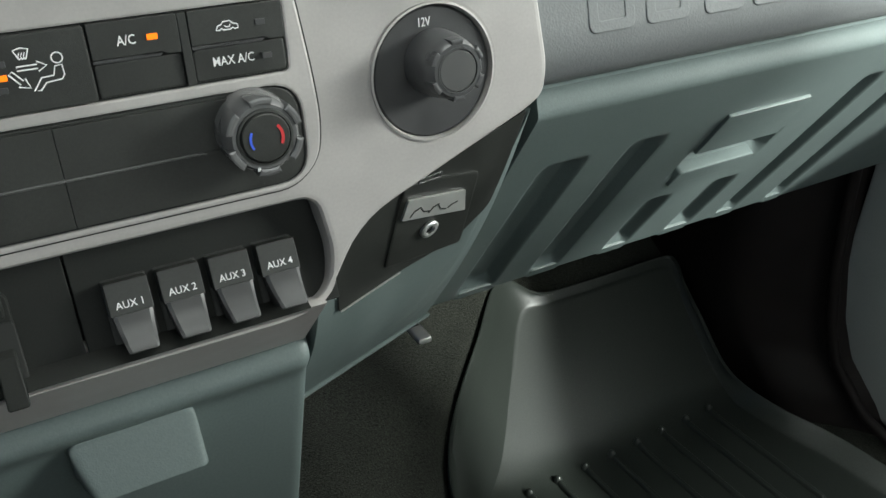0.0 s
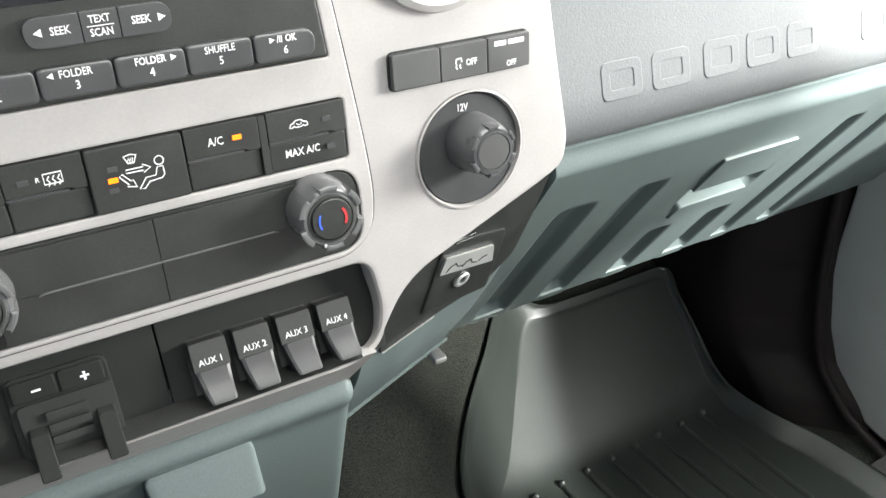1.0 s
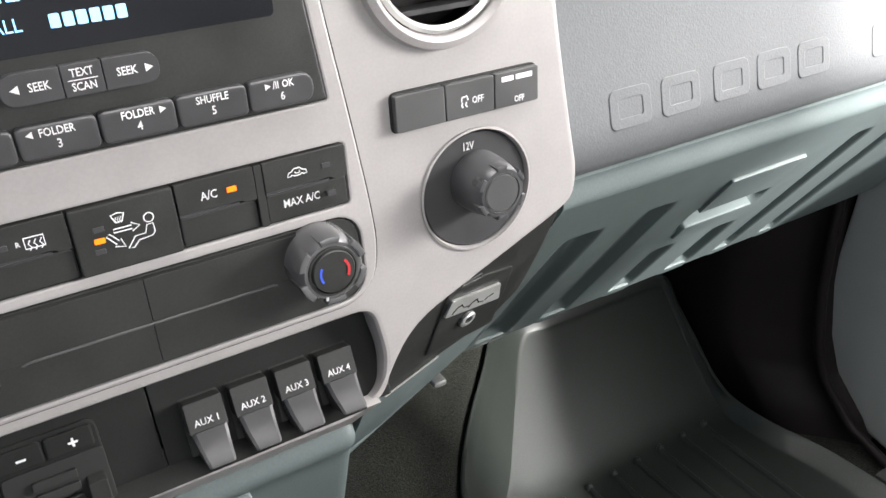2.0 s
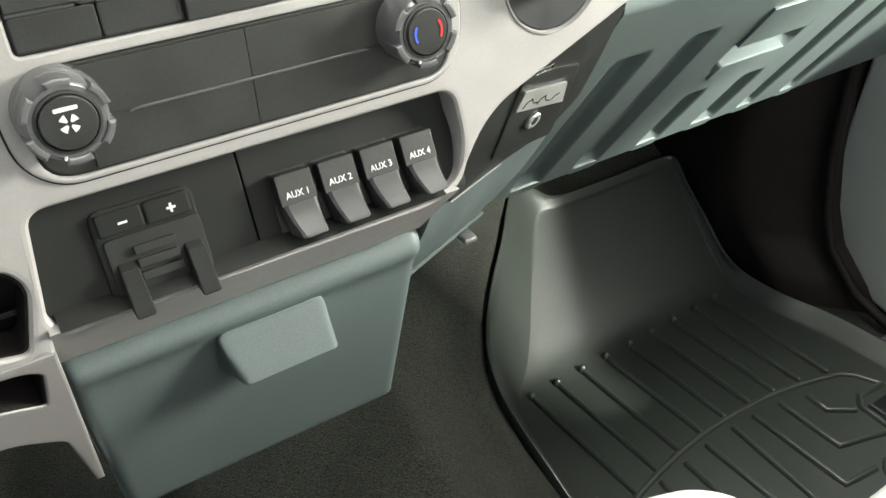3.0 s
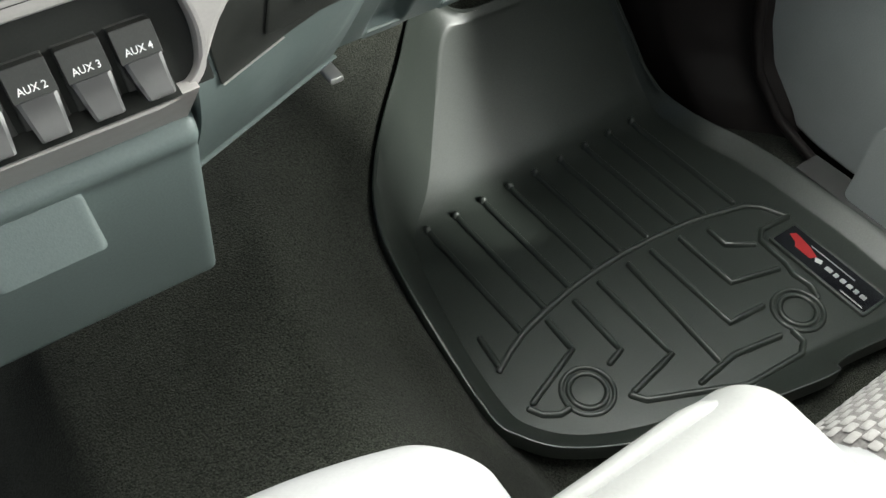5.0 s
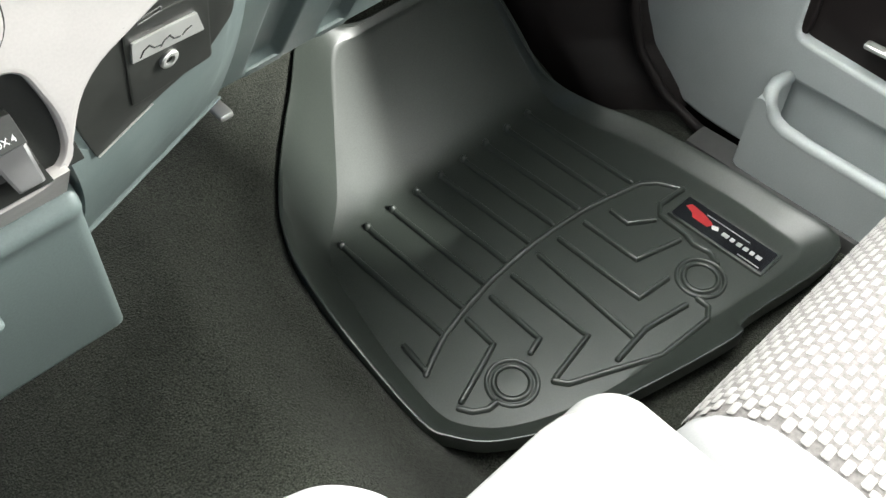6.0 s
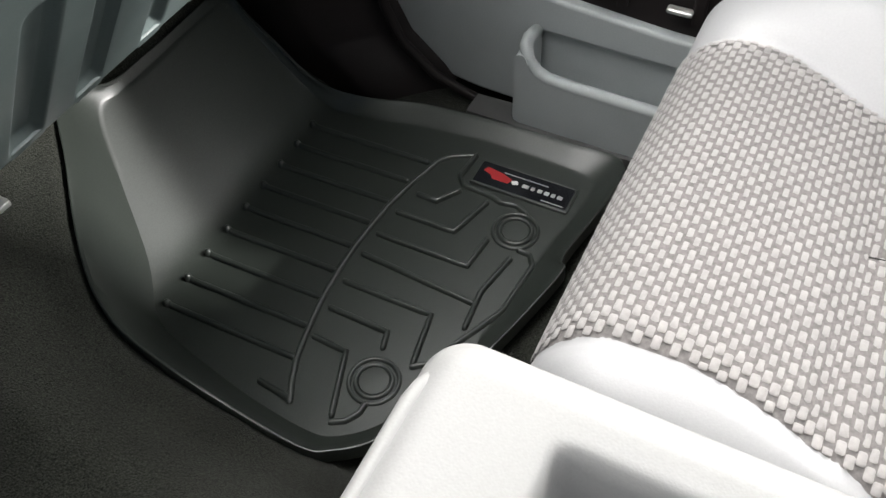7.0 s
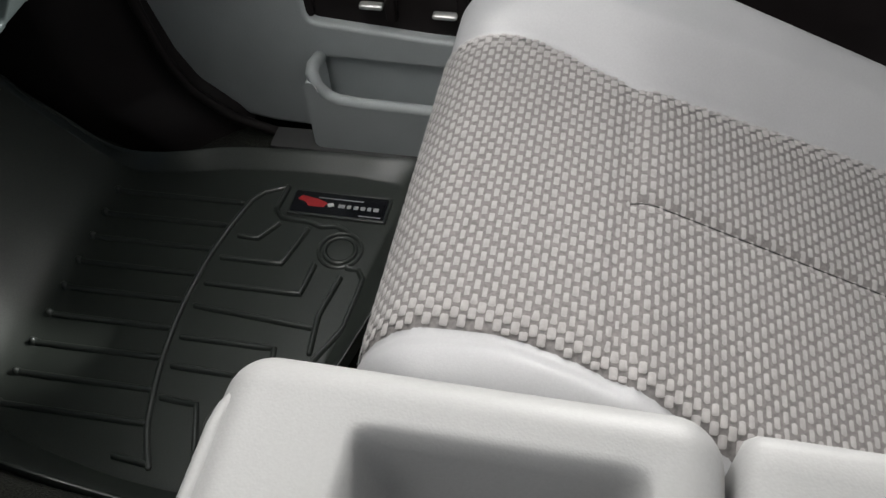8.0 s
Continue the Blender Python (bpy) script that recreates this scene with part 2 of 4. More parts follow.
def stroke(name, pts, width, w, parent, mat=WHITE, closed=False):
    """A flat printed line through points (u, v)."""
    bm = sweep([(p[0], p[1], w) for p in pts], width, 0.00015, None, 2, (0, 0, 1), False, closed)
    return part(name, bm, mat, parent)


# the face of the centre stack: u to the right, v up, w towards the cabin
STACK = Matrix(((1, 0, 0, 0), (0, 0.0797, -0.9968, 0.302), (0, 0.9968, 0.0797, 0.585), (0, 0, 0, 1)))

# ---------------------------------------------------------------- cab shell
EDGE_Y = (-2.0, 0.20, 0.285, 0.35, 0.39, 0.49, 0.55, 0.60, 0.65, 0.70, 0.784, 0.935, 1.2)
EDGE_X = (0.284, 0.284, 0.283, 0.280, 0.278, 0.289, 0.310, 0.342, 0.386, 0.439, 0.519, 0.655, 0.80)
EDGE_Z = (0.030, 0.035, 0.045, 0.078, 0.092, 0.108, 0.115, 0.121, 0.132, 0.152, 0.190, 0.270, 0.36)


def smooth_floor(x, y):
    """Height of the carpet: footwell, tunnel hump and toe board."""
    edge, base = float(np.interp(y, EDGE_Y, EDGE_X)) - 0.008, float(np.interp(y, EDGE_Y, EDGE_Z)) - 0.010
    d = edge - x
    hump = max(0.022, 0.150 + 0.02 * step(0.3, 0.6, y) - base) * step(-0.014, 0.13, d)
    hump += 0.006 * bell(d - 0.020, 0.014) + 0.005 * bell(x - 0.146 - 0.15 * (y - 0.40), 0.013) * step(0.25, 0.32, y)
    right = -0.016 + max(0, y - 0.585) * 0.66
    left = step(-0.05, -0.22, x)
    h = right + (base + hump - right) * step(-0.035, 0.0, d)
    return h * (1 - left) + right * left


def carpet_point(s, t):
    x, y = -0.93 + 1.86 * s, -1.35 + 2.45 * t
    z = smooth_floor(x, y) + 0.0035 * noise.noise(Vector((x * 9, y * 9, 0))) + 0.0012 * noise.noise(Vector((x * 45, y * 45, 3)))
    return (x, y, z)


floor = part("floor", sheet(carpet_point, 150, 190), CARPET, None, "", 180)
tagged(floor, "black carpeted truck floor with transmission hump", "floor", kind="structure")


def shell(name, corners, label, mat=DARK, cat="wall", thick=0.03):
    bm = bmesh.new()
    f = bm.faces.new([bm.verts.new(c) for c in corners])
    bm.normal_update()
    n = f.normal.copy()
    ext = bmesh.ops.extrude_face_region(bm, geom=[f])["geom"]
    for v in ext:
        if isinstance(v, bmesh.types.BMVert):
            v.co += n * thick
    bmesh.ops.recalc_face_normals(bm, faces=bm.faces)
    ob = part(name, bm, mat)
    return tagged(ob, label, cat, kind="structure")


shell("wall_front", [(-0.95, 1.06, -0.1), (-0.95, 1.06, 0.95), (0.97, 1.06, 0.95), (0.97, 1.06, -0.1)], "black carpeted firewall behind the dash")
shell("wall_rear", [(-0.95, -1.3, -0.1), (0.97, -1.3, -0.1), (0.97, -1.3, 0.85), (-0.95, -1.3, 0.85)], "grey rear cab wall", HEADLINER)
# unseen wall, kept dark so that little light bounces on to the carpet
shell("wall_left", [(-0.95, 1.06, -0.1), (-0.95, -1.3, -0.1), (-0.95, -1.3, 0.75), (-0.95, 1.06, 0.75)], "dark driver side cab wall below the window", DARK)
shell("wall_right", [(0.975, 1.06, -0.1), (0.975, 1.06, 0.75), (0.975, -1.3, 0.75), (0.975, -1.3, -0.1)], "dark cab wall behind the passenger door")
# unseen pillar wall, added to keep the hall lamp's light off the seat
shell("wall_right_blocker", [(0.975, -0.64, 0.75), (0.975, -0.64, 1.4), (0.975, -1.3, 1.4), (0.975, -1.3, 0.75)], "grey unseen door pillar and cab side, added to block lamp light", HEADLINER)
shell("ceiling", [(-0.95, 0.12, 1.4), (0.97, 0.12, 1.4), (0.97, -1.3, 1.4), (-0.95, -1.3, 1.4)], "light grey cloth headliner", HEADLINER, "ceiling")

# kick panel beside the toe board: it starts behind the door seal and swells into the footwell
def kick_point(s, t):
    y = 0.42 + 0.62 * s
    z = -0.03 + 0.62 * t
    start = float(np.interp(z, (-0.03, 0.02, 0.068, 0.12, 0.20, 0.30, 0.50), (0.40, 0.437, 0.490, 0.514, 0.531, 0.541, 0.546)))
    bulge = 0.085 * step(start, start + 0.12, y) * (1 - 0.35 * step(0.2, 0.5, z))
    return (0.972 - 0.045 * step(start - 0.008, start + 0.010, y) - bulge - 0.012 * bell(y - 0.66, 0.05) * bell(z - 0.10, 0.12), y, z)


tagged(part("wall_kick", sheet(kick_point, 120, 90), DARK, None, "", 180), "dark brown plastic kick panel beside the footwell", "kick panel", kind="structure")

# ---------------------------------------------------------------- floor mat
MAT_IN = [(0.318, 0.30), (0.328, 0.265), (0.361, 0.230), (0.42, 0.200), (0.50, 0.178), (0.590, 0.166), (0.645, 0.160), (0.70, 0.152), (0.805, 0.142),
          (0.822, 0.20), (0.822, 0.30), (0.812, 0.41), (0.797, 0.48), (0.790, 0.545), (0.796, 0.60), (0.806, 0.66), (0.815, 0.71), (0.821, 0.738), (0.812, 0.752),
          (0.74, 0.754), (0.66, 0.754), (0.590, 0.755), (0.545, 0.754), (0.488, 0.690), (0.425, 0.613), (0.370, 0.562), (0.350, 0.515), (0.336, 0.45), (0.324, 0.38)]
MAT_OUT = [(0.284, 0.285, 0.045), (0.299, 0.250, 0.036), (0.333, 0.215, 0.03), (0.40, 0.178, 0.03), (0.49, 0.152, 0.03), (0.572, 0.131, 0.03), (0.634, 0.119, 0.03), (0.66, 0.126, 0.028), (0.835, 0.110, 0.022),
           (0.853, 0.20, 0.018), (0.852, 0.30, 0.017), (0.842, 0.42, 0.017), (0.818, 0.50, 0.020), (0.806, 0.56, 0.026), (0.806, 0.605, 0.040), (0.815, 0.66, 0.074), (0.824, 0.715, 0.108), (0.832, 0.745, 0.129), (0.822, 0.764, 0.133),
           (0.74, 0.765, 0.133), (0.66, 0.765, 0.134), (0.585, 0.767, 0.140), (0.520, 0.775, 0.178), (0.440, 0.700, 0.152), (0.387, 0.650, 0.132), (0.343, 0.600, 0.121), (0.311, 0.550, 0.115), (0.290, 0.490, 0.108), (0.279, 0.390, 0.092)]


def mat_height(y):
    d = y - 0.575
    return 0.0 if d < -0.03 else (4.77 * (d + 0.03) ** 2 if d < 0.03 else 0.55 * d + 0.75 * d * d)


def closed_spline(pts, per):
    out, n = [], len(pts)
    for i in range(n):
        p = [Vector(pts[(i + k) % n]) for k in (-1, 0, 1, 2)]
        for j in range(per):
            t = j / per
            out.append(0.5 * ((2 * p[1]) + (p[2] - p[0]) * t + (2 * p[0] - 5 * p[1] + 4 * p[2] - p[3]) * t * t + (3 * p[1] - p[0] - 3 * p[2] + p[3]) * t ** 3))
    return out


def build_mat():
    mat = thing("floor_mat", "black moulded rubber floor mat with raised ribs in the passenger footwell", "floor mat")
    inner = closed_spline([(*p, mat_height(p[1])) for p in MAT_IN], 5)
    outer = closed_spline(MAT_OUT, 5)
    n = len(inner)
    middle = Vector((0.58, 0.45, 0))
    rings = []
    for p, o in zip(inner, outer):
        away = Vector((o.x - p.x, o.y - p.y, 0)).normalized()
        rings.append([o + away * 0.003 + Vector((0, 0, -0.024)), o + away * 0.0026 + Vector((0, 0, -0.003)), o + away * 0.0016, o, o - away * 0.003 + Vector((0, 0, -0.003))])
    cols = []
    for k in range(n):
        p, o = inner[k], outer[k]
        col = list(rings[k])
        for f in (0.2, 0.5, 0.8, 0.93):
            q = o.lerp(p, f)
            q.z = o.z + (p.z - o.z) * (f ** 0.8)
            col.append(q)
        t = (inner[(k + 1) % n] - inner[k - 1]).normalized()
        inward = Vector((-t.y, t.x, 0)).normalized()
        for j in range(5):
            q = p + inward * 0.005 * j
            q.z = mat_height(q.y) + 0.0004
            col.append(q)
        cols.append(col)
    bm = bmesh.new()
    vs = [[bm.verts.new(q) for q in col] for col in cols]
    for i in range(n):
        a, b = vs[i], vs[(i + 1) % n]
        for j in range(len(a) - 1):
            bm.faces.new((a[j], a[j + 1], b[j + 1], b[j]))
    bmesh.ops.recalc_face_normals(bm, faces=bm.faces)
    part("mat_rim", bm, RUBBER, mat, "", 32)

    def inside(x, y):
        hit = False
        for p, q in zip(inner, inner[1:] + inner[:1]):
            if (p.y > y) != (q.y > y) and x < p.x + (y - p.y) / (q.y - p.y) * (q.x - p.x):
                hit = not hit
        return hit

    bm = bmesh.new()
    pitch, grid = 0.006, {}
    for i in range(90):
        for j in range(150):
            x, y = 0.31 + pitch * i, 0.13 + pitch * j
            if inside(x, y):
                grid[i, j] = bm.verts.new((x, y, mat_height(y)))
    for i, j in list(grid):
        q = [grid.get(c) for c in ((i, j), (i + 1, j), (i + 1, j + 1), (i, j + 1))]
        if None not in q:
            bm.faces.new(q)
    part("mat_body", bm, RUBBER, mat, "", 32)

    def rib(points, name="rib", wide=0.0080, tall=0.0060):
        pts = []
        for a, b in zip(points, points[1:]):
            m = max(2, int((Vector(b) - Vector(a)).length / 0.012))
            pts += [Vector(a).lerp(Vector(b), k / m) for k in range(m)]
        pts.append(Vector(points[-1]))
        d0, d1 = (pts[0] - pts[1]).normalized(), (pts[-1] - pts[-2]).normalized()
        line = [(p.x, p.y, mat_height(p.y) + 0.0002) for p in pts]
        bead = sweep(line, wide, tall)
        for p in (line[0], line[-1]):
            dome = [bead.verts.new((p[0] + wide * 0.5 * math.cos(k * 0.785), p[1] + wide * 0.5 * math.sin(k * 0.785), p[2])) for k in range(8)]
            ring = [bead.verts.new((p[0] + wide * 0.36 * math.cos(k * 0.785), p[1] + wide * 0.36 * math.sin(k * 0.785), p[2] + tall * 0.7)) for k in range(8)]
            top = bead.verts.new((p[0], p[1], p[2] + tall))
            for k in range(8):
                bead.faces.new((dome[k], dome[(k + 1) % 8], ring[(k + 1) % 8], ring[k]))
                bead.faces.new((ring[k], ring[(k + 1) % 8], top))
        part(name, bead, RUBBER, mat)

    # long ribs from the toe board to the arched bead
    arch = [(0.340, 0.340), (0.362, 0.352), (0.393, 0.365), (0.439, 0.376), (0.484, 0.384), (0.529, 0.388), (0.574, 0.389), (0.618, 0.387), (0.66, 0.383), (0.70, 0.375), (0.735, 0.366), (0.757, 0.360), (0.775, 0.345), (0.790, 0.315)]
    rib(arch, "arched_rib", 0.0085, 0.0046)
    for i in range(9):
        x = 0.390 + 0.0446 * i
        ya = 0.365 + 0.024 * (1 - ((x - 0.574) / 0.184) ** 2)
        rib([(x - 0.002, 0.5585 + 0.0008 * i), (x + 0.002, ya + 0.004)])
        nub = lathe([(0.0056, 0.0), (0.0052, 0.004), (0.0038, 0.0075), (0.0018, 0.0092), (0, 0.0096)], 14, None, x - 0.002, 0.5585 + 0.0008 * i)
        for q in nub.verts:
            q.co.z += mat_height(q.co.y)
        part("rib_nub", nub, RUBBER, mat)
    rib([(0.347, 0.387), (0.343, 0.345)])
    # chevrons behind the arch
    rib([(0.428, 0.362), (0.426, 0.315), (0.346, 0.286)])
    rib([(0.473, 0.366), (0.472, 0.283), (0.450, 0.277)])
    rib([(0.516, 0.371), (0.517, 0.246), (0.448, 0.234)])
    rib([(0.565, 0.372), (0.555, 0.208)])
    rib([(0.638, 0.193), (0.575, 0.205), (0.518, 0.200)])
    rib([(0.603, 0.371), (0.604, 0.239), (0.654, 0.234)])
    rib([(0.648, 0.366), (0.649, 0.280), (0.714, 0.262)])
    rib([(0.689, 0.355), (0.688, 0.326), (0.718, 0.306)])
    # outline bead with loops round the two anchor discs
    for cx, cy in ((0.406, 0.264), (0.685, 0.206)):
        for r in (0.030, 0.022):
            ring = [(cx + r * math.cos(a * math.pi / 16), cy + r * math.sin(a * math.pi / 16), 0.0002) for a in range(32)]
            part("anchor_ring", sweep(ring, 0.006, 0.0036, closed=True), RUBBER, mat)
        part("anchor_disc", lathe([(0.019, 0), (0.018, 0.0016), (0, 0.002)], 24, None, cx, cy), RUBBER, mat)
    rib([(0.338, 0.282), (0.346, 0.268), (0.362, 0.258), (0.374, 0.258)])
    rib([(0.442, 0.232), (0.452, 0.218), (0.50, 0.196), (0.56, 0.168), (0.64, 0.162), (0.655, 0.172), (0.656, 0.188)])
    rib([(0.718, 0.205), (0.726, 0.222), (0.722, 0.245), (0.728, 0.262), (0.730, 0.305), (0.745, 0.318), (0.790, 0.314)])
    # badge plate
    part("badge", slab(rect(0.7425, 0.784, 0.1585, 0.2985, 0.003), 0.001, 0.004, 0.001), LENS, mat, "glossy black badge with red and white marks")
    part("badge_rim", slab(rect(0.739, 0.7875, 0.155, 0.302, 0.004), 0.0, 0.0050, 0.0012, (rect(0.743, 0.7835, 0.159, 0.298, 0.003),)), RUBBER, mat)
    part("badge_mark", slab(fillet([(0.756, 0.250), (0.765, 0.246), (0.771, 0.262), (0.775, 0.287), (0.767, 0.292), (0.762, 0.278), (0.756, 0.274)], 0.002), 0.004, 0.0045), RED, mat, "red badge mark")
    part("badge_mark", slab(fillet([(0.757, 0.243), (0.760, 0.235), (0.766, 0.238), (0.763, 0.247)], 0.001), 0.004, 0.0045), WHITE, mat, "white badge mark")
    for y0, y1 in ((0.169, 0.178), (0.180, 0.187), (0.189, 0.197), (0.199, 0.207), (0.210, 0.217), (0.219, 0.230)):
        part("badge_bar", slab(rect(0.758, 0.7645, y0 + 0.0006, y1 - 0.0006, 0.001), 0.004, 0.0044), GREYMARK, mat, "grey badge mark")
    part("badge_bar", slab(rect(0.773, 0.7745, 0.195, 0.262, 0.0004), 0.004, 0.0044), GREYMARK, mat, "fine grey badge line")
    part("badge_bar", slab(rect(0.7465, 0.748, 0.164, 0.196, 0.0004), 0.004, 0.0044), GREYMARK, mat, "fine grey badge line")
    return mat


build_mat()

# ---------------------------------------------------------------- dashboard
def build_dash():
    dash = thing("dashboard", "grey grained passenger dashboard with raised block marks", "dashboard")
    prof = fillet([(0.400, 0.90), (0.365, 0.80), (0.350, 0.72), (0.3340, 0.662), (0.3330, 0.647), (0.338, 0.634), (0.352, 0.628), (0.62, 0.63), (0.62, 0.90)],
                  [0, 0.03, 0.02, 0.010, 0.012, 0.008, 0, 0, 0], 6)
    part("upper_panel", prism(prof, 0.15, 0.93), DASH, dash, "", 50)
    # raised marks on the upper panel: plain rounded frames
    face = Matrix(((1, 0, 0, 0), (0, 0.266, -0.964, 0.3332), (0, 0.964, 0.266, 0.6575), (0, 0, 0, 1)))
    for k, u in enumerate((0.302, 0.346, 0.394, 0.437, 0.480, 0.566, 0.612)):
        m = slab(rect(u - 0.0175, u + 0.0175, 0.0035, 0.0295, 0.006), -0.003, 0.0010, 0.0007,
                 (rect(u - 0.0100, u + 0.0100, 0.0105, 0.0225, 0.002),))
        m.transform(face)
        part("raised_mark", m, DASH, dash)
    # invented dark block, stands in for the shaded void below the dash
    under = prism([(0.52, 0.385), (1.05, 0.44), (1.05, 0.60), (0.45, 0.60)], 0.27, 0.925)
    part("under_dash_fill", under, DARK, dash, "dark block added to fill the shaded space under the dash")
    return dash


build_dash()

GA, GD = Vector((0, 0.335, 0.6195)), Vector((0, 0.571, -0.8208))
GLOVE = Matrix(((1, 0, 0, 0), (0, -0.571, -0.8208, 0.335), (0, 0.8208, -0.571, 0.6195), (0, 0, 0, 1)))


def build_glovebox():
    """Glovebox face in its own plane: u along x, v up the slope (0 at the top edge, -0.30 at the bottom)."""
    box = thing("glovebox", "grey-green plastic glovebox door with pressed ribs and a paddle handle", "glovebox", GLOVE)
    ribs = [(0.289, 0.330, -0.073, -0.31), (0.368, 0.405, -0.070, -0.31), (0.457, 0.490, -0.192, -0.31),
            (0.538, 0.574, -0.192, -0.31), (0.612, 0.640, -0.055, -0.31), (0.686, 0.714, -0.050, -0.31)]

    def depth(u, v):
        d = 0.0
        for a, b, top, bot in ribs:
            du = step(a - 0.001, a + 0.010, u) * (1 - step(b - 0.007, b + 0.001, u))
            d -= 0.010 * du * (1 - step(top - 0.022, top, v)) * step(-0.296, -0.280, v)
        # handle pocket
        hu = step(0.455, 0.459, u) * (1 - step(0.556, 0.566, u))
        d -= 0.022 * hu * (1 - step(-0.122, -0.115, v)) * step(-0.162, -0.128, v)
        # rolled top edge and bottom edge
        d -= 0.012 * step(-0.012, 0.004, v) + 0.018 * (1 - step(-0.312, -0.297, v))
        return d

    def f(s, t):
        u, v = 0.255 + 0.66 * s, -0.312 + 0.316 * t
        return (u + 0.012 * (1 - t) * (1 - step(0, 0.05, s)), v, depth(u, v))

    bm = sheet(f, 330, 150)
    edge = [e for e in bm.edges if e.is_boundary]
    ext = bmesh.ops.extrude_edge_only(bm, edges=edge)["geom"]
    for v in ext:
        if isinstance(v, bmesh.types.BMVert):
            v.co.z -= 0.03
    bmesh.ops.recalc_face_normals(bm, faces=bm.faces)
    part("glovebox_face", bm, TEAL, box, "", 40)
    paddle = slab(fillet([(0.459, -0.118), (0.556, -0.118), (0.552, -0.066), (0.459, -0.066)], 0.002), -0.004, 0.003, 0.0015)
    part("paddle_handle", paddle, TEAL, box)
    lip = slab(fillet([(0.462, -0.170), (0.556, -0.170), (0.553, -0.148), (0.464, -0.148)], 0.004), -0.01, 0.003, 0.003, (), 3)
    part("handle_lip", lip, TEAL, box)
    for a, b in ((0.292, 0.334), (0.372, 0.408), (0.458, 0.492), (0.538, 0.576), (0.614, 0.646), (0.690, 0.720)):
        part("rib_foot", slab(fillet([(a, -0.304), (b, -0.304), (b, -0.290), (a, -0.290)], 0.004), -0.012, 0.0, 0.003), TEAL, box)
    return box


build_glovebox()


# ---------------------------------------------------------------- centre stack
def build_fascia():
    fascia = thing("center_fascia", "satin silver painted plastic centre stack surround", "dash trim", STACK)
    outer = fillet([(-0.30, 0.31), (-0.30, -0.041), (-0.1290, -0.041), (-0.1280, -0.0335), (0.080, -0.0335), (0.0960, -0.029),
                    (0.119, 0.0095), (0.2222, 0.0505), (0.2335, 0.057), (0.2362, 0.0727), (0.2303, 0.106), (0.2196, 0.1725), (0.208, 0.31)],
                   [0, 0, 0, 0, 0.01, 0.008, 0.02, 0.006, 0.006, 0.012, 0.03, 0.05, 0], 5)
    recess = fillet([(-0.1270, -0.0235), (-0.1225, -0.0293), (0.078, -0.0310), (0.0957, -0.0253), (0.1015, -0.004), (0.0955, 0.0295), (-0.1205, 0.0295)],
                    [0.006, 0.006, 0.012, 0.01, 0.02, 0.010, 0.008], 5)
    pocket_a = fillet([(-0.28, -0.0300), (-0.16, -0.0325), (-0.1388, -0.0368), (-0.1300, -0.004), (-0.1365, 0.0075), (-0.28, 0.011)], [0.004, 0.01, 0.004, 0.01, 0.007, 0.004])
    vent = circle(0.150, 0.205, 0.0395, 40)
    bezel = circle(0.1655, 0.080, 0.0335, 40)
    part("fascia_panel", slab(outer, -0.016, 0.0, 0.0035, (recess, pocket_a, vent, bezel), 3), SILVER, fascia, "", 35)
    part("lower_return", prism(fillet([(0.2945, 0.5580), (0.342, 0.5045), (0.362, 0.50), (0.362, 0.546), (0.330, 0.5535), (0.3005, 0.5580)], [0.001, 0.003, 0.003, 0.003, 0.003, 0.001]), -0.1286, 0.093), SILVER, None)
    bpy.data.objects["lower_return"].parent = fascia
    bpy.data.objects["lower_return"].matrix_parent_inverse = STACK.inverted()
    # below the fold the left corner leans back, with a second pocket in it
    fold = STACK.inverted() @ Matrix(((1, 0, 0, 0), (0, -0.42, -0.9075, 0.2992), (0, 0.9075, -0.42, 0.5440), (0, 0, 0, 1)))
    pocket_b = fillet([(-0.28, -0.022), (-0.165, -0.037), (-0.1405, -0.0490), (-0.1372, -0.0150), (-0.144, -0.0085), (-0.17, -0.004), (-0.28, -0.004)], [0.004, 0.02, 0.003, 0.004, 0.01, 0.01, 0.004])
    for nm, bm, mt, lb in (("lower_corner", slab(fillet([(-0.30, 0.0005), (-0.30, -0.060), (-0.163, -0.0804), (-0.1390, -0.1012), (-0.1315, -0.180), (-0.1265, -0.180), (-0.1286, 0.0005)], [0, 0, 0.01, 0.006, 0, 0, 0]), -0.010, 0.0, 0.0015, (pocket_b,)), SILVER, ""),
                           ("pocket_lining", slab(rect(-0.29, -0.1340, -0.060, 0.0, 0.004), -0.030, -0.027), DARK, "dark storage pocket lining")):
        bm.transform(fold)
        part(nm, bm, mt, fascia, lb, 35)
    # dark sleeves inside both pockets
    def shrunk(loop, d):
        cu, cv = sum(p[0] for p in loop) / len(loop), sum(p[1] for p in loop) / len(loop)
        return [(u - math.copysign(d, u - cu) * min(1, abs(u - cu) / 0.008), v - math.copysign(d, v - cv) * min(1, abs(v - cv) / 0.006)) for u, v in loop]

    for loop, front, place in ((pocket_a, -0.0030, Matrix.Identity(4)), (pocket_b, -0.0012, fold)):
        bm = slab(shrunk(loop, 0.0001), -0.026, front, 0.0, (shrunk(loop, 0.0012),))
        bm.transform(place)
        part("pocket_sleeve", bm, DARK, fascia, "dark storage pocket sleeve")
    # dark lining of the upper pocket
    for nm, loop, w in (("pocket_lining", rect(-0.29, -0.1240, -0.045, 0.026, 0.006), -0.040),):
        part(nm, slab(loop, w - 0.004, w), DARK, fascia, "dark storage pocket lining")
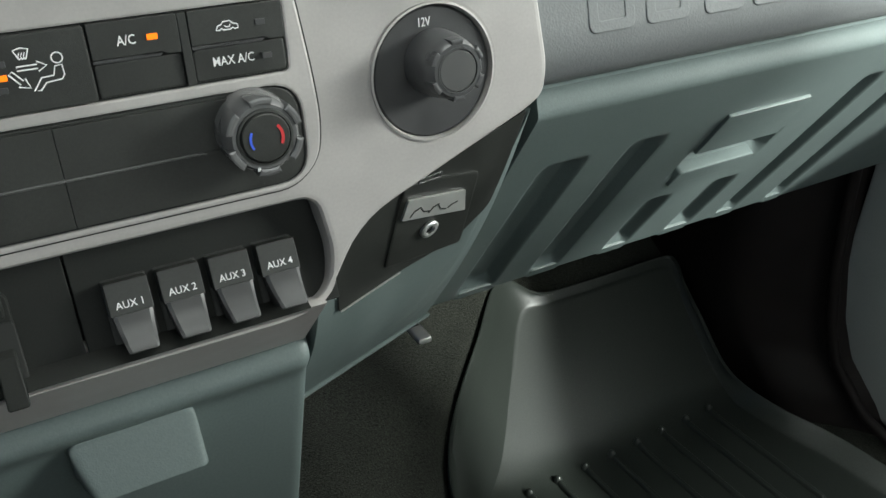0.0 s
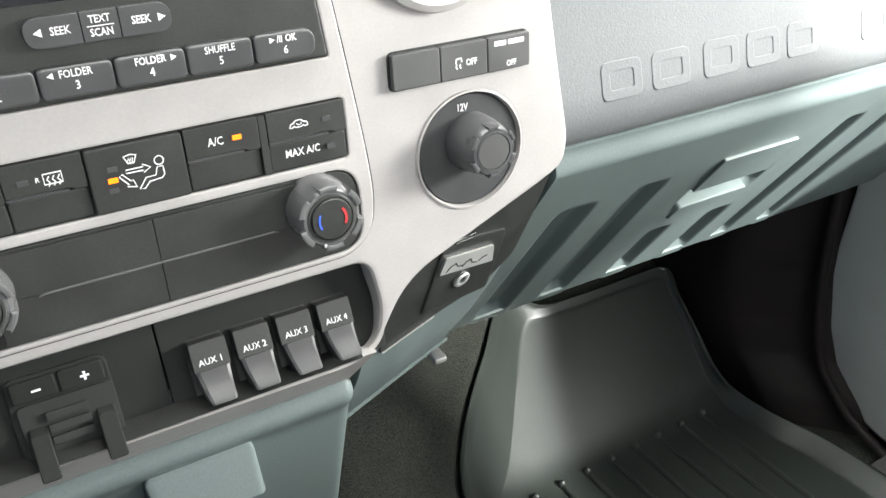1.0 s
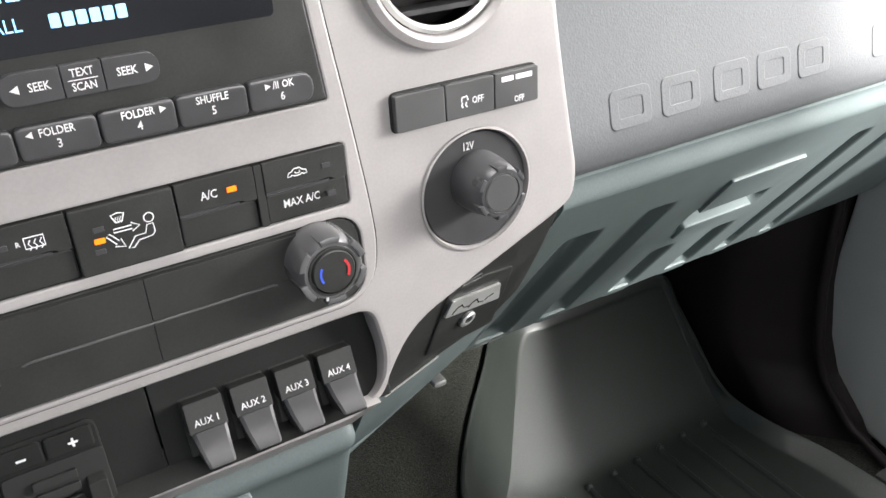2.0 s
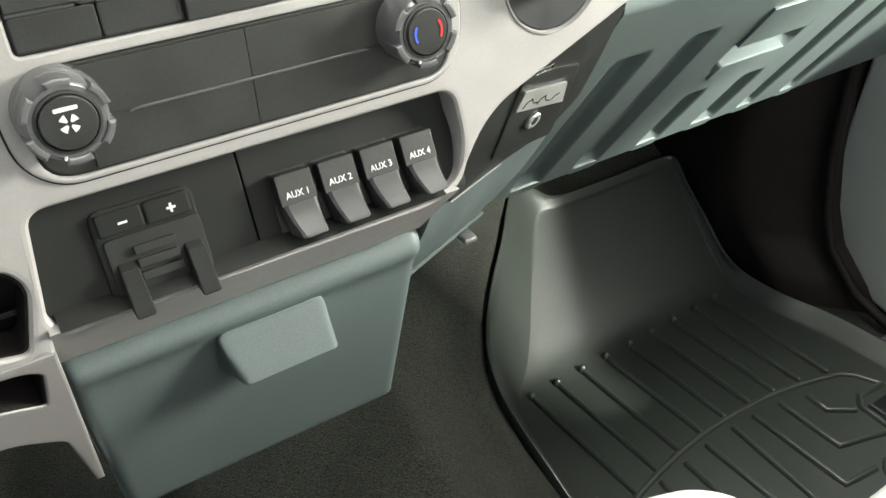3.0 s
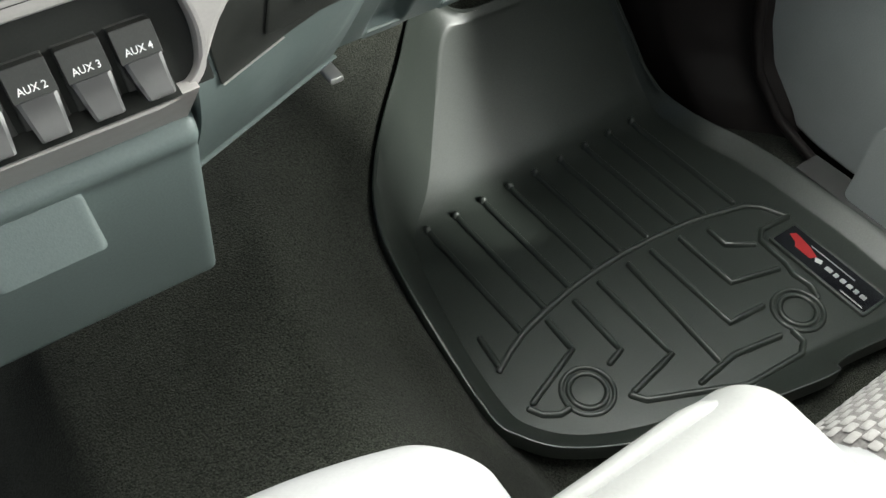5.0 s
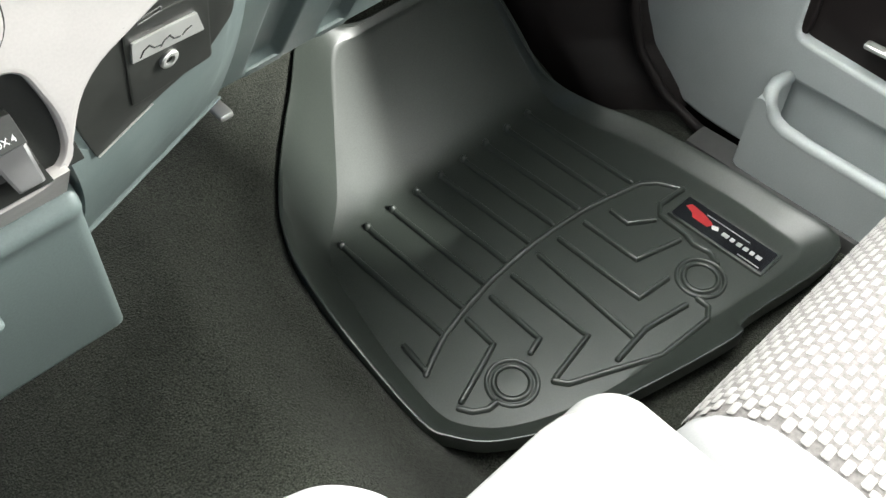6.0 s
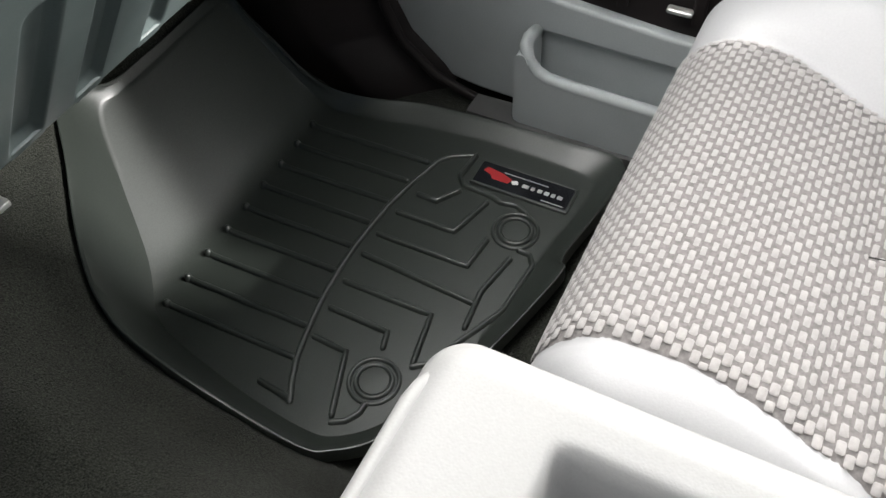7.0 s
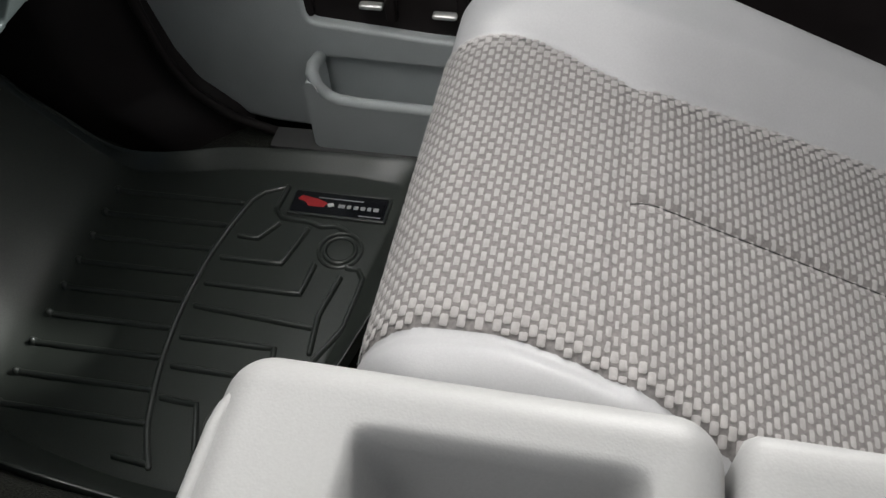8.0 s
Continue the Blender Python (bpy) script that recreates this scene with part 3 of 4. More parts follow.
    # centre bezel plate, with a fine gap round it
    def outline(o):
        right = [(0.074 + o, 0.30), (0.0868 + o, 0.19), (0.0942 + o, 0.14), (0.1003 + o, 0.093), (0.1022 + o, 0.069), (0.0995 + o, 0.049), (0.086 + o * 0.7, 0.0375 - o)]
        left = [(-0.017 - u, v) for u, v in reversed(right)]
        return fillet(right[:1] + right[1:] + left, [0, 0.02, 0.03, 0.02, 0.01, 0.012, 0.012] + [0.012, 0.012, 0.01, 0.02, 0.03, 0.02, 0][0:7], 4)
    part("bezel_gap", slab(outline(0.0010), -0.001, 0.0004), GROOVE, fascia, "dark seam line")
    hv = rect(-0.1055, 0.0897, 0.0940, 0.1262, 0.003)
    st = rect(-0.110, 0.0935, 0.0405, 0.0885, 0.016, 6)
    rd = fillet([(-0.100, 0.1475), (0.0845, 0.1475), (0.0790, 0.195), (0.068, 0.29), (-0.085, 0.29), (-0.096, 0.195)], 0.002)
    part("bezel_plate", slab(outline(0.0), 0.0, 0.0022, 0.0012, (hv, st, rd)), SILVER, fascia, "", 35)
    part("bezel_backing", slab(outline(-0.003), -0.0005, 0.0006), GROOVE, fascia, "dark backing behind the controls")
    return fascia


build_fascia()


def key(parent, u0, u1, v0, v1, w, mat=BLACK, r=0.0020, bevel=0.0009, name="button", w0=0.0):
    return part(name, slab(rect(u0, u1, v0, v1, r), w0, w, bevel), mat, parent)


def build_radio():
    radio = thing("car_radio", "black radio faceplate with lettered buttons and a blue display", "radio", STACK)
    part("faceplate", slab(fillet([(-0.099, 0.1485), (0.0835, 0.1485), (0.0780, 0.195), (0.067, 0.288), (-0.084, 0.288), (-0.095, 0.195)], 0.002), 0.0007, 0.0040, 0.001), BLACK, radio)
    part("display", slab(rect(-0.088, 0.064, 0.1895, 0.235, 0.003), 0.004, 0.0046, 0.0004), LENS, radio, "dark glossy display")
    lettering("display_word", "CALL", 0.0072, -0.0485, 0.2008, 0.0048, radio, CYAN, "LEFT", 0.9)
    for k in range(6):
        part("display_bar", slab(rect(-0.0236 + 0.0049 * k, -0.0198 + 0.0049 * k, 0.1982, 0.2034, 0.0006), 0.0046, 0.0049), CYAN, radio)
    for k in range(3):
        part("display_bar", slab(rect(-0.0486 + 0.0062 * k, -0.0438 + 0.0062 * k, 0.2095, 0.2145, 0.0006), 0.0046, 0.0049), CYAN, radio)
    # upper row: one capsule in three keys
    a, b = -0.0475, 0.0118
    caps = [(a, -0.0254), (-0.0250, -0.0100), (-0.0096, b)]
    for i, (u0, u1) in enumerate(caps):
        r = [0.0061 if i == 0 else 0.0006, 0.0061 if i == 2 else 0.0006, 0.0061 if i == 2 else 0.0006, 0.0061 if i == 0 else 0.0006]
        loop = fillet([(u0, 0.1722), (u1, 0.1722), (u1, 0.1846), (u0, 0.1846)], r, 5)
        k = part("button", slab(loop, 0.004, 0.0080, 0.0014, (), 3), CHARCOAL, radio)
        w = 0.00805
        if i != 1:
            lettering("button_word", "SEEK", 0.0047, (u0 + u1) / 2 + (0.003 if i == 0 else -0.002), 0.1785, w, k, WHITE, "CENTER", 0.8, 0.00006)
            s = -1 if i == 0 else 1
            c = u0 + 0.0055 if i == 0 else u1 - 0.0042
            part("button_arrow", slab([(c - s * 0.0014, 0.1803), (c - s * 0.0014, 0.1769), (c + s * 0.0018, 0.1786)][::s], w, w + 0.0002), WHITE, k)
        else:
            lettering("button_word", "TEXT", 0.0045, (u0 + u1) / 2, 0.1812, w, k, WHITE, "CENTER", 0.8, 0.00006)
            lettering("button_word", "SCAN", 0.0045, (u0 + u1) / 2, 0.1757, w, k, WHITE, "CENTER", 0.8, 0.00006)
            part("button_line", slab(rect(u0 + 0.002, u1 - 0.002, 0.1783, 0.1787), w, w + 0.0002), WHITE, k)
    # lower row
    rows = [("", "1"), ("", "2"), ("FOLDER", "3"), ("FOLDER", "4"), ("SHUFFLE", "5"), ("OK", "6")]
    for i, (word, num) in enumerate(rows):
        u0 = -0.1087 + 0.0309 * i
        u1 = u0 + 0.0305
        u0 = max(u0, -0.0965)
        r = [0.003, 0.0066 if i == 5 else 0.003, 0.0066 if i == 5 else 0.003, 0.003]
        k = part("button", slab(fillet([(u0, 0.1507), (u1, 0.1507), (u1, 0.1641), (u0, 0.1641)], r, 5), 0.004, 0.0085, 0.0020, (), 3), CHARCOAL, radio)
        w = 0.00855
        m = (u0 + u1) / 2
        if word:
            lettering("button_word", word, 0.0046, m + (0.003 if word == "OK" else 0), 0.1610, w, k, WHITE, "CENTER", 0.8, 0.00006)
        lettering("button_word", num, 0.0052, m, 0.1558, w, k, WHITE, "CENTER", 0.85, 0.00006)
        if word in ("FOLDER", "OK"):
            s = -1 if num == "3" else 1
            c = m + (-0.0098 if num == "3" else 0.0098 if num == "4" else -0.0065)
            part("button_arrow", slab([(c - s * 0.001, 0.1625), (c - s * 0.001, 0.1596), (c + s * 0.0016, 0.161)][::s], w, w + 0.0002), WHITE, k)
        if word == "OK":
            lettering("button_word", "/II", 0.0046, m - 0.0025, 0.1610, w, k, WHITE, "CENTER", 0.8, 0.00006)
    return radio


build_radio()


def build_climate():
    hv = thing("climate_control_unit", "black climate control panel with lettered keys and amber lamps", "climate control", STACK)
    w = 0.0030
    lamp = lambda k, u, v, on: part("indicator_lamp", slab(rect(u - 0.0022, u + 0.0022, v - 0.0012, v + 0.0012, 0.0004), 0.002, 0.0049, 0.0002), AMBER if on else CHARCOAL, k, "lit amber lamp" if on else "unlit grey lamp")
    # right pair, centre pair, mode key and the left pairs
    for u0, u1, top in ((0.0476, 0.0888, "car"), (0.0074, 0.0432, "ac"), (-0.0712, -0.0376, "def"), (-0.1046, -0.0716, "")):
        low = key(hv, u0, u1, 0.0950, 0.1092, w - 0.0006)
        up = part("button", slab(fillet([(u0, 0.1112), (u0 + (u1 - u0) * 0.78, 0.1112), (u0 + (u1 - u0) * 0.84, 0.1098), (u1, 0.1098), (u1, 0.1258), (u0, 0.1258)], 0.0006, 2), 0.0, w + 0.0014, 0.0014), BLACK, hv)
        part("key_ledge", slab(fillet([(u0, 0.1094), (u0 + (u1 - u0) * 0.76, 0.1094), (u0 + (u1 - u0) * 0.80, 0.1110), (u0, 0.1110)], 0.0002, 1), 0.0, w + 0.0008, 0.0004), CHARCOAL, hv)
        t = w + 0.00145
        if top == "car":
            pts = [(0.0590, 0.1164), (0.0596, 0.1182), (0.0612, 0.1186), (0.0622, 0.1198), (0.0652, 0.1199), (0.0664, 0.1187), (0.0683, 0.1182), (0.0686, 0.1166), (0.067, 0.1163), (0.0662, 0.1170), (0.0652, 0.1163), (0.0622, 0.1163), (0.0613, 0.1170), (0.0604, 0.1163)]
            stroke("icon_line", pts, 0.00055, t, up, WHITE, True)
            stroke("icon_line", [(0.0626, 0.1182), (0.0636, 0.1174), (0.0650, 0.1176), (0.0652, 0.1186)], 0.0005, t, up)
            lamp(up, 0.0784, 0.1178, False)
            up["label"] = "recirculation key with a car outline"
            lettering("button_word", "MAX A/C", 0.0056, 0.0650, 0.1028, w - 0.0005, low, WHITE, "CENTER", 0.82, 0.00005)
            lamp(low, 0.0796, 0.1030, False)
        elif top == "ac":
            lettering("button_word", "A/C", 0.0056, 0.0218, 0.1176, t, up, WHITE, "CENTER", 0.82, 0.00005)
            lamp(up, 0.0322, 0.1178, True)
        elif top == "def":
            for pts in ([(-0.0545, 0.1146), (-0.0545, 0.1194), (-0.0470, 0.1194), (-0.0470, 0.1146)],):
                stroke("icon_line", pts, 0.0006, t, up, WHITE, True)
            for k in range(3):
                u = -0.0530 + 0.0022 * k
                stroke("icon_line", [(u, 0.1136), (u + 0.0008, 0.1152), (u - 0.0002, 0.1166), (u + 0.0008, 0.1182)], 0.0005, t, up)
            lettering("button_word", "R", 0.0032, -0.0570, 0.1172, t, up)
            lamp(up, -0.0630, 0.1172, False)
    key(hv, 0.0435, 0.0473, 0.0950, 0.1256, w + 0.0010, BLACK, 0.0006, 0.0007)
    mode = key(hv, -0.0368, 0.0066, 0.0948, 0.1256, w + 0.0016, BLACK, 0.0016, 0.0014)
    t = w + 0.00165
    for pts, cl in (([(-0.0203, 0.1197), (-0.0190, 0.1163), (-0.0162, 0.1163), (-0.0149, 0.1197), (-0.0176, 0.1204)], True),
                    ([(-0.0205, 0.1118), (-0.0130, 0.1118), (-0.0130, 0.1106), (-0.0096, 0.1126), (-0.0130, 0.1146), (-0.0130, 0.1134), (-0.0205, 0.1134)], True),
                    ([(-0.0240, 0.1108), (-0.0205, 0.1064), (-0.0214, 0.1056), (-0.0172, 0.1046), (-0.0184, 0.1086), (-0.0192, 0.1078), (-0.0225, 0.1118)], True),
                    ([(-0.0162, 0.1032), (-0.0125, 0.1080), (-0.0080, 0.1082), (-0.0068, 0.1118), (-0.0042, 0.1120), (-0.0040, 0.1080), (-0.0052, 0.1064), (-0.0112, 0.1058), (-0.0138, 0.1030)], True),
                    ([(-0.0054 + 0.0021 * math.cos(a * 0.5236), 0.1149 + 0.0021 * math.sin(a * 0.5236)) for a in range(12)], True)):
        stroke("icon_line", pts, 0.0006, t, mode, WHITE, cl)
    for k in range(3):
        stroke("icon_line", [(-0.0186 + 0.001 * k, 0.1158), (-0.0190 + 0.001 * k, 0.1172), (-0.0183 + 0.001 * k, 0.1186)], 0.0004, t, mode)
    mode["label"] = "air direction key with a seated figure icon"
    lamp(mode, -0.0268, 0.1098, True)
    lamp(mode, -0.0262, 0.1150, False)
    lamp(mode, -0.0275, 0.1050, False)
    # blank lower strip in two rows
    part("strip_back", slab(rect(-0.1085, 0.0920, 0.0415, 0.0878, 0.015, 6), 0.0006, 0.0016, 0.0004), BLACK, hv)
    for u0, u1 in ((-0.0880, -0.01415), (-0.01385, 0.0700)):
        part("blank_panel", slab(rect(u0, u1, 0.0648, 0.0868, 0.0004), 0.001, 0.0046, 0.0005), BLACK, hv)
        part("blank_panel", slab(rect(u0, u1, 0.0425, 0.0645, 0.0004), 0.001, 0.0041, 0.0005), BLACK, hv)
    # ledge in lighter grey: the highlight along its edge is put into the colour
    part("strip_ledge_highlight", slab(fillet([(-0.070, 0.0638), (-0.066, 0.0649), (0.043, 0.0649), (0.046, 0.0638)], 0.0002, 1), 0.002, 0.0056, 0.0006), GREYBTN, hv)
    return hv


CLIMATE = build_climate()


def ring_part(name, r0, r1, a0, a1, w0, w1, mat, parent, bevel=0.0005, label=""):
    n = max(3, int((a1 - a0) / 0.12))
    loop = [(r1 * math.cos(a0 + (a1 - a0) * k / n), r1 * math.sin(a0 + (a1 - a0) * k / n)) for k in range(n + 1)]
    loop += [(r0 * math.cos(a1 - (a1 - a0) * k / n), r0 * math.sin(a1 - (a1 - a0) * k / n)) for k in range(n + 1)]
    return part(name, slab(loop, w0, w1, bevel), mat, parent, label)


def build_knob(u, v, kind, panel):
    label = "round black temperature knob with blue and red arcs" if kind == "temp" else "round black fan speed knob with a white fan mark"
    knob = new("control_knob")
    knob.empty_display_size = 0.02
    knob.parent = panel
    knob.matrix_basis = Matrix.Translation((u, v, 0.0015)) @ Matrix.Scale(0.94, 4)
    knob["label"] = label
    part("knob_base", lathe([(0.0192, 0), (0.0192, 0.006), (0.0186, 0.012), (0.0172, 0.0195), (0.0156, 0.0214), (0.0132, 0.0216), (0.0128, 0.0195), (0, 0.0195)], 48), GUNMETAL, knob)
    part("dark_ring", lathe([(0.0139, 0.0212), (0.0136, 0.0222), (0.0124, 0.0224), (0.0120, 0.0205)], 48), BLACK, knob)
    for k in range(6):
        a = math.radians(60 * k + 12)
        ring_part("grip", 0.0152, 0.0190, a, a + math.radians(36), 0.010, 0.0225, GUNMETAL, knob, 0.0012)
    part("knob_cap", lathe([(0.0118, 0.018), (0.0118, 0.0226), (0.0112, 0.0234), (0, 0.0236)], 40), BLACK, knob)
    if kind == "temp":
        ring_part("blue_arc", 0.0072, 0.0083, radians(150), radians(212), 0.0235, 0.0239, BLUE, knob, 0, "blue printed arc")
        ring_part("red_arc", 0.0072, 0.0086, radians(-28), radians(42), 0.0235, 0.0239, RED, knob, 0, "red printed arc")
    else:
        for k in range(4):
            a = k * math.pi / 2 + 0.3
            ring_part("fan_blade", 0.0012, 0.0042, a, a + 0.8, 0.0235, 0.0239, WHITE, knob, 0)
        part("fan_bars", slab(rect(-0.0048, 0.0048, 0.0056, 0.0072, 0.0004), 0.0235, 0.0239), WHITE, knob)
    part("pointer", slab(rect(-0.0058, -0.0044, -0.0157, -0.0141), 0.0210, 0.0222), WHITE, knob)
    return knob


build_knob(0.0685, 0.0715, "temp", CLIMATE)
build_knob(-0.0960, 0.0715, "fan", CLIMATE)


def build_selector():
    K = Matrix.Translation((0.0008, 0.0056, 0)) @ Matrix.Diagonal((0.88, 0.88, 0.88, 1))
    sel = thing("selector_knob", "charcoal rotary selector knob in a round dished bezel", "knob", STACK @ Matrix.Translation((0.1655, 0.080, 0)))
    part("bezel_ring", lathe([(0.0356, -0.001), (0.0352, 0.0010), (0.0342, 0.0012), (0.0334, -0.002)], 56), SILVER, sel, "silver bezel edge")
    part("bezel_dish", lathe([(0.0338, -0.004), (0.0330, -0.0022), (0.0322, -0.0012), (0.0, -0.0012)], 56), CHARCOAL, sel)
    part("knob_body", lathe([(0.0190, -0.006), (0.0190, 0.002), (0.0186, 0.010), (0.0174, 0.018), (0.0158, 0.0250), (0.0146, 0.0266), (0.0126, 0.0268), (0.0122, 0.0254), (0, 0.0252)], 56), KNOBGREY, sel).matrix_basis = K
    part("knob_cap", lathe([(0.0116, 0.0246), (0.0116, 0.0262), (0.0110, 0.0268), (0, 0.0269)], 40), GREYBTN, sel).matrix_basis = K
    for k in range(6):
        a = math.radians(60 * k + 30)
        ring_part("grip", 0.0140, 0.0172, a - 0.24, a + 0.24, 0.014, 0.0272, KNOBGREY, sel, 0.0012).matrix_basis = K
    part("cap_ring", lathe([(0.0126, 0.0262), (0.0124, 0.0272), (0.0119, 0.0272), (0.0117, 0.0262)], 48), GUNMETAL, sel, "bright ring round the cap").matrix_basis = K
    lettering("bezel_word", "12V", 0.0062, -0.004, 0.0256, -0.0008, sel, WHITE, "CENTER", 0.75, 0.00005)
    return sel


build_selector()


def build_vent():
    vent = thing("air_vent", "round black air vent in a polished ring", "air vent", STACK @ Matrix.Translation((0.150, 0.205, 0)))
    part("vent_ring", lathe([(0.046, -0.001), (0.0445, 0.004), (0.041, 0.0055), (0.0385, 0.003), (0.0375, -0.01)], 56), SILVER, vent)
    part("vent_cup", lathe([(0.0385, 0.0), (0.037, -0.020), (0, -0.022)], 40), DARK, vent)
    part("vent_trim", lathe([(0.0375, 0.001), (0.0355, 0.003), (0.0335, 0.0005)], 48), CHROME, vent, "bright inner ring")
    for k in range(5):
        h = -0.026 + 0.013 * k
        half = math.sqrt(max(0.0, 0.034 ** 2 - h * h))
        part("vane", slab(rect(-half, half, h - 0.0012, h + 0.0012), -0.014, -0.001), CHARCOAL, vent)
    return vent


build_vent()


def build_switch_bank():
    bank = thing("switch_bank", "black blank-off strip with three grey push switches", "switch", STACK)
    part("surround", slab(rect(0.1166, 0.2052, 0.1226, 0.1436, 0.004), -0.0005, 0.0012, 0.0006), GROOVE, bank)
    for i, (u0, u1) in enumerate(((0.1178, 0.1459), (0.1465, 0.1757), (0.1763, 0.2040))):
        k = key(bank, u0, u1, 0.1238, 0.1425, 0.0044, GREYBTN, 0.0012, 0.0012)
        if i == 1:
            lettering("button_word", "OFF", 0.0050, 0.1655, 0.1318, 0.0045, k, WHITE, "CENTER", 0.8, 0.00006)
            for pts in ([(0.1556, 0.1322), (0.1560, 0.1345), (0.1590, 0.1348), (0.1594, 0.1326)], [(0.1562, 0.1318), (0.1556, 0.1304), (0.1564, 0.1292)], [(0.1586, 0.1318), (0.1580, 0.1304), (0.1588, 0.1292)]):
                stroke("icon_line", pts, 0.0009, 0.0045, k)
        if i == 2:
            lettering("button_word", "OFF", 0.0046, 0.1915, 0.1270, 0.0045, k, WHITE, "CENTER", 0.8, 0.00006)
            for a, b in ((0.1805, 0.1880), (0.1895, 0.2000)):
                part("print_bar", slab(rect(a, b, 0.1375, 0.1402, 0.0003), 0.0044, 0.0046), WHITE, k)
    return bank


build_switch_bank()


# the recessed panel leans back towards its top
LEANING = Matrix.Translation((0, 0, -0.0125)) @ Matrix.Rotation(-0.273, 4, "X")


def build_lower_panel():
    panel = thing("lower_switch_panel", "matt black recessed panel in the lower centre stack", "switch panel", STACK)
    part("panel_back", slab(rect(-0.130, 0.104, -0.034, 0.033), -0.034, -0.0295), GROOVE, panel)

    def liner(f, t):
        u, v = -0.1240 + 0.2080 * f, -0.0230 - 0.0046 * t
        return (u, v, -0.0065 + 0.0125 * t)

    part("recess_liner", sheet(liner, 24, 10), PANEL, panel, "", 180)
    for u0, u1 in ((-0.1295, -0.0232), (-0.0222, 0.1035)):
        part("blank_plate", slab(rect(u0, u1, -0.033, 0.0335, 0.001), -0.005, 0.0, 0.0006), PANEL, panel).matrix_basis = LEANING
    return panel


build_lower_panel()


def build_rocker(u, number):
    """Upfitter rocker: a flat lettered top and a flared, kicked-out paddle below."""
    sw = thing("rocker_switch", "black rocker switch marked AUX with a kicked-out paddle", "switch", STACK @ LEANING @ Matrix.Translation((u, -0.0028, -0.0010)), "auxiliary rocker switches")
    part("switch_frame", slab(rect(-0.0104, 0.0104, -0.0235, 0.0102, 0.0012), 0.0, 0.0014, 0.0006), BLACK, sw)
    body = slab(fillet([(-0.0100, -0.0070), (0.0100, -0.0070), (0.0100, 0.0094), (-0.0100, 0.0094)], 0.0012), 0.001, 0.0094, 0.0012,
                (), 3, lambda x, y, z: (x, y, z if z < 0.002 else z + (0.012 - y) * 0.10))
    part("switch_top", body, BLACK, sw)
    rows = [(-0.0060, 0.0090, 0.0124), (-0.0085, 0.0088, 0.0132), (-0.0115, 0.0084, 0.0147), (-0.0145, 0.0080, 0.0168), (-0.0175, 0.0075, 0.0196), (-0.0205, 0.0070, 0.0230), (-0.0220, 0.0067, 0.0236), (-0.0226, 0.0066, 0.0224)]
    bm = bmesh.new()
    top = [[bm.verts.new((s * h, y, z)) for s in (-1, -0.8, 0, 0.8, 1)] for y, h, z in rows]
    for r_ in top:
        r_[0].co.z -= 0.0012
        r_[4].co.z -= 0.0012
    low = [[bm.verts.new((s * h, y, 0.004)) for s in (-1, -0.8, 0, 0.8, 1)] for y, h, z in rows]
    for a, b, c, d in zip(top, top[1:], low, low[1:]):
        for k in range(4):
            bm.faces.new((a[k], b[k], b[k + 1], a[k + 1]))
        bm.faces.new((a[0], c[0], d[0], b[0]))
        bm.faces.new((a[4], b[4], d[4], c[4]))
    for k in range(4):
        bm.faces.new((top[-1][k], low[-1][k], low[-1][k + 1], top[-1][k + 1]))
        bm.faces.new((top[0][k], top[0][k + 1], low[0][k + 1], low[0][k]))
    bmesh.ops.recalc_face_normals(bm, faces=bm.faces)
    part("paddle", bm, PADDLE, sw, "", 30)
    w = lettering("switch_word", "AUX " + number, 0.0049, 0.0, -0.0018, 0.0, sw, WHITE, "CENTER", 0.95, 0.00002)
    for q in w.data.vertices:
        q.co.z += 0.0094 + (0.012 - q.co.y) * 0.10 + 0.0002
    return sw


for k in range(4):
    build_rocker(0.0003 + 0.0243 * k, str(k + 1))


def build_brake_controller():
    bc = thing("brake_controller", "black trailer brake controller with plus and minus keys and two levers", "brake controller", STACK @ LEANING @ Matrix.Translation((0.0015, -0.0035, 0)))
    part("module_frame", slab(fillet([(-0.099, -0.026), (-0.050, -0.026), (-0.050, 0.0185), (-0.099, 0.0185)], 0.006), 0.0, 0.0022, 0.001), PANEL, bc)
    for u0, u1, word in ((-0.0965, -0.0750, "-"), (-0.0742, -0.0525, "+")):
        k = key(bc, u0, u1, 0.0055, 0.0165, 0.0040, PANEL, 0.002, 0.001)
        c = (u0 + u1) / 2 + (0.001 if word == "-" else 0.0015)
        part("print_bar", slab(rect(c - 0.0022, c + 0.0022, 0.0099, 0.0110), 0.0040, 0.0043), WHITE, k)
        if word == "+":
            part("print_bar", slab(rect(c - 0.0006, c + 0.0006, 0.0083, 0.0127), 0.0040, 0.00435), WHITE, k)
    for v in (-0.004, -0.0105, -0.017):
        part("slide_rib", slab(rect(-0.084, -0.064, v - 0.0022, v + 0.0022, 0.001), 0.001, 0.006, 0.001), GROOVE, bc)
    for c in (-0.0890, -0.0570):
        lev = slab(fillet([(c - 0.0046, -0.0295), (c + 0.0046, -0.0295), (c + 0.0044, -0.0065), (c - 0.0044, -0.0065)], 0.0016), 0.001, 0.0150, 0.0014, (), 3,
                   lambda x, y, z: (x, y - (0.004 if z > 0.008 else 0), z if z < 0.008 else z - max(0, y + 0.016) * 0.8))
        part("lever", lev, PANEL, bc)
    part("lever_slot", slab(rect(-0.096, -0.050, -0.026, 0.004, 0.003), 0.0, 0.0034, 0.0006), GROOVE, bc)
    return bc


build_brake_controller()


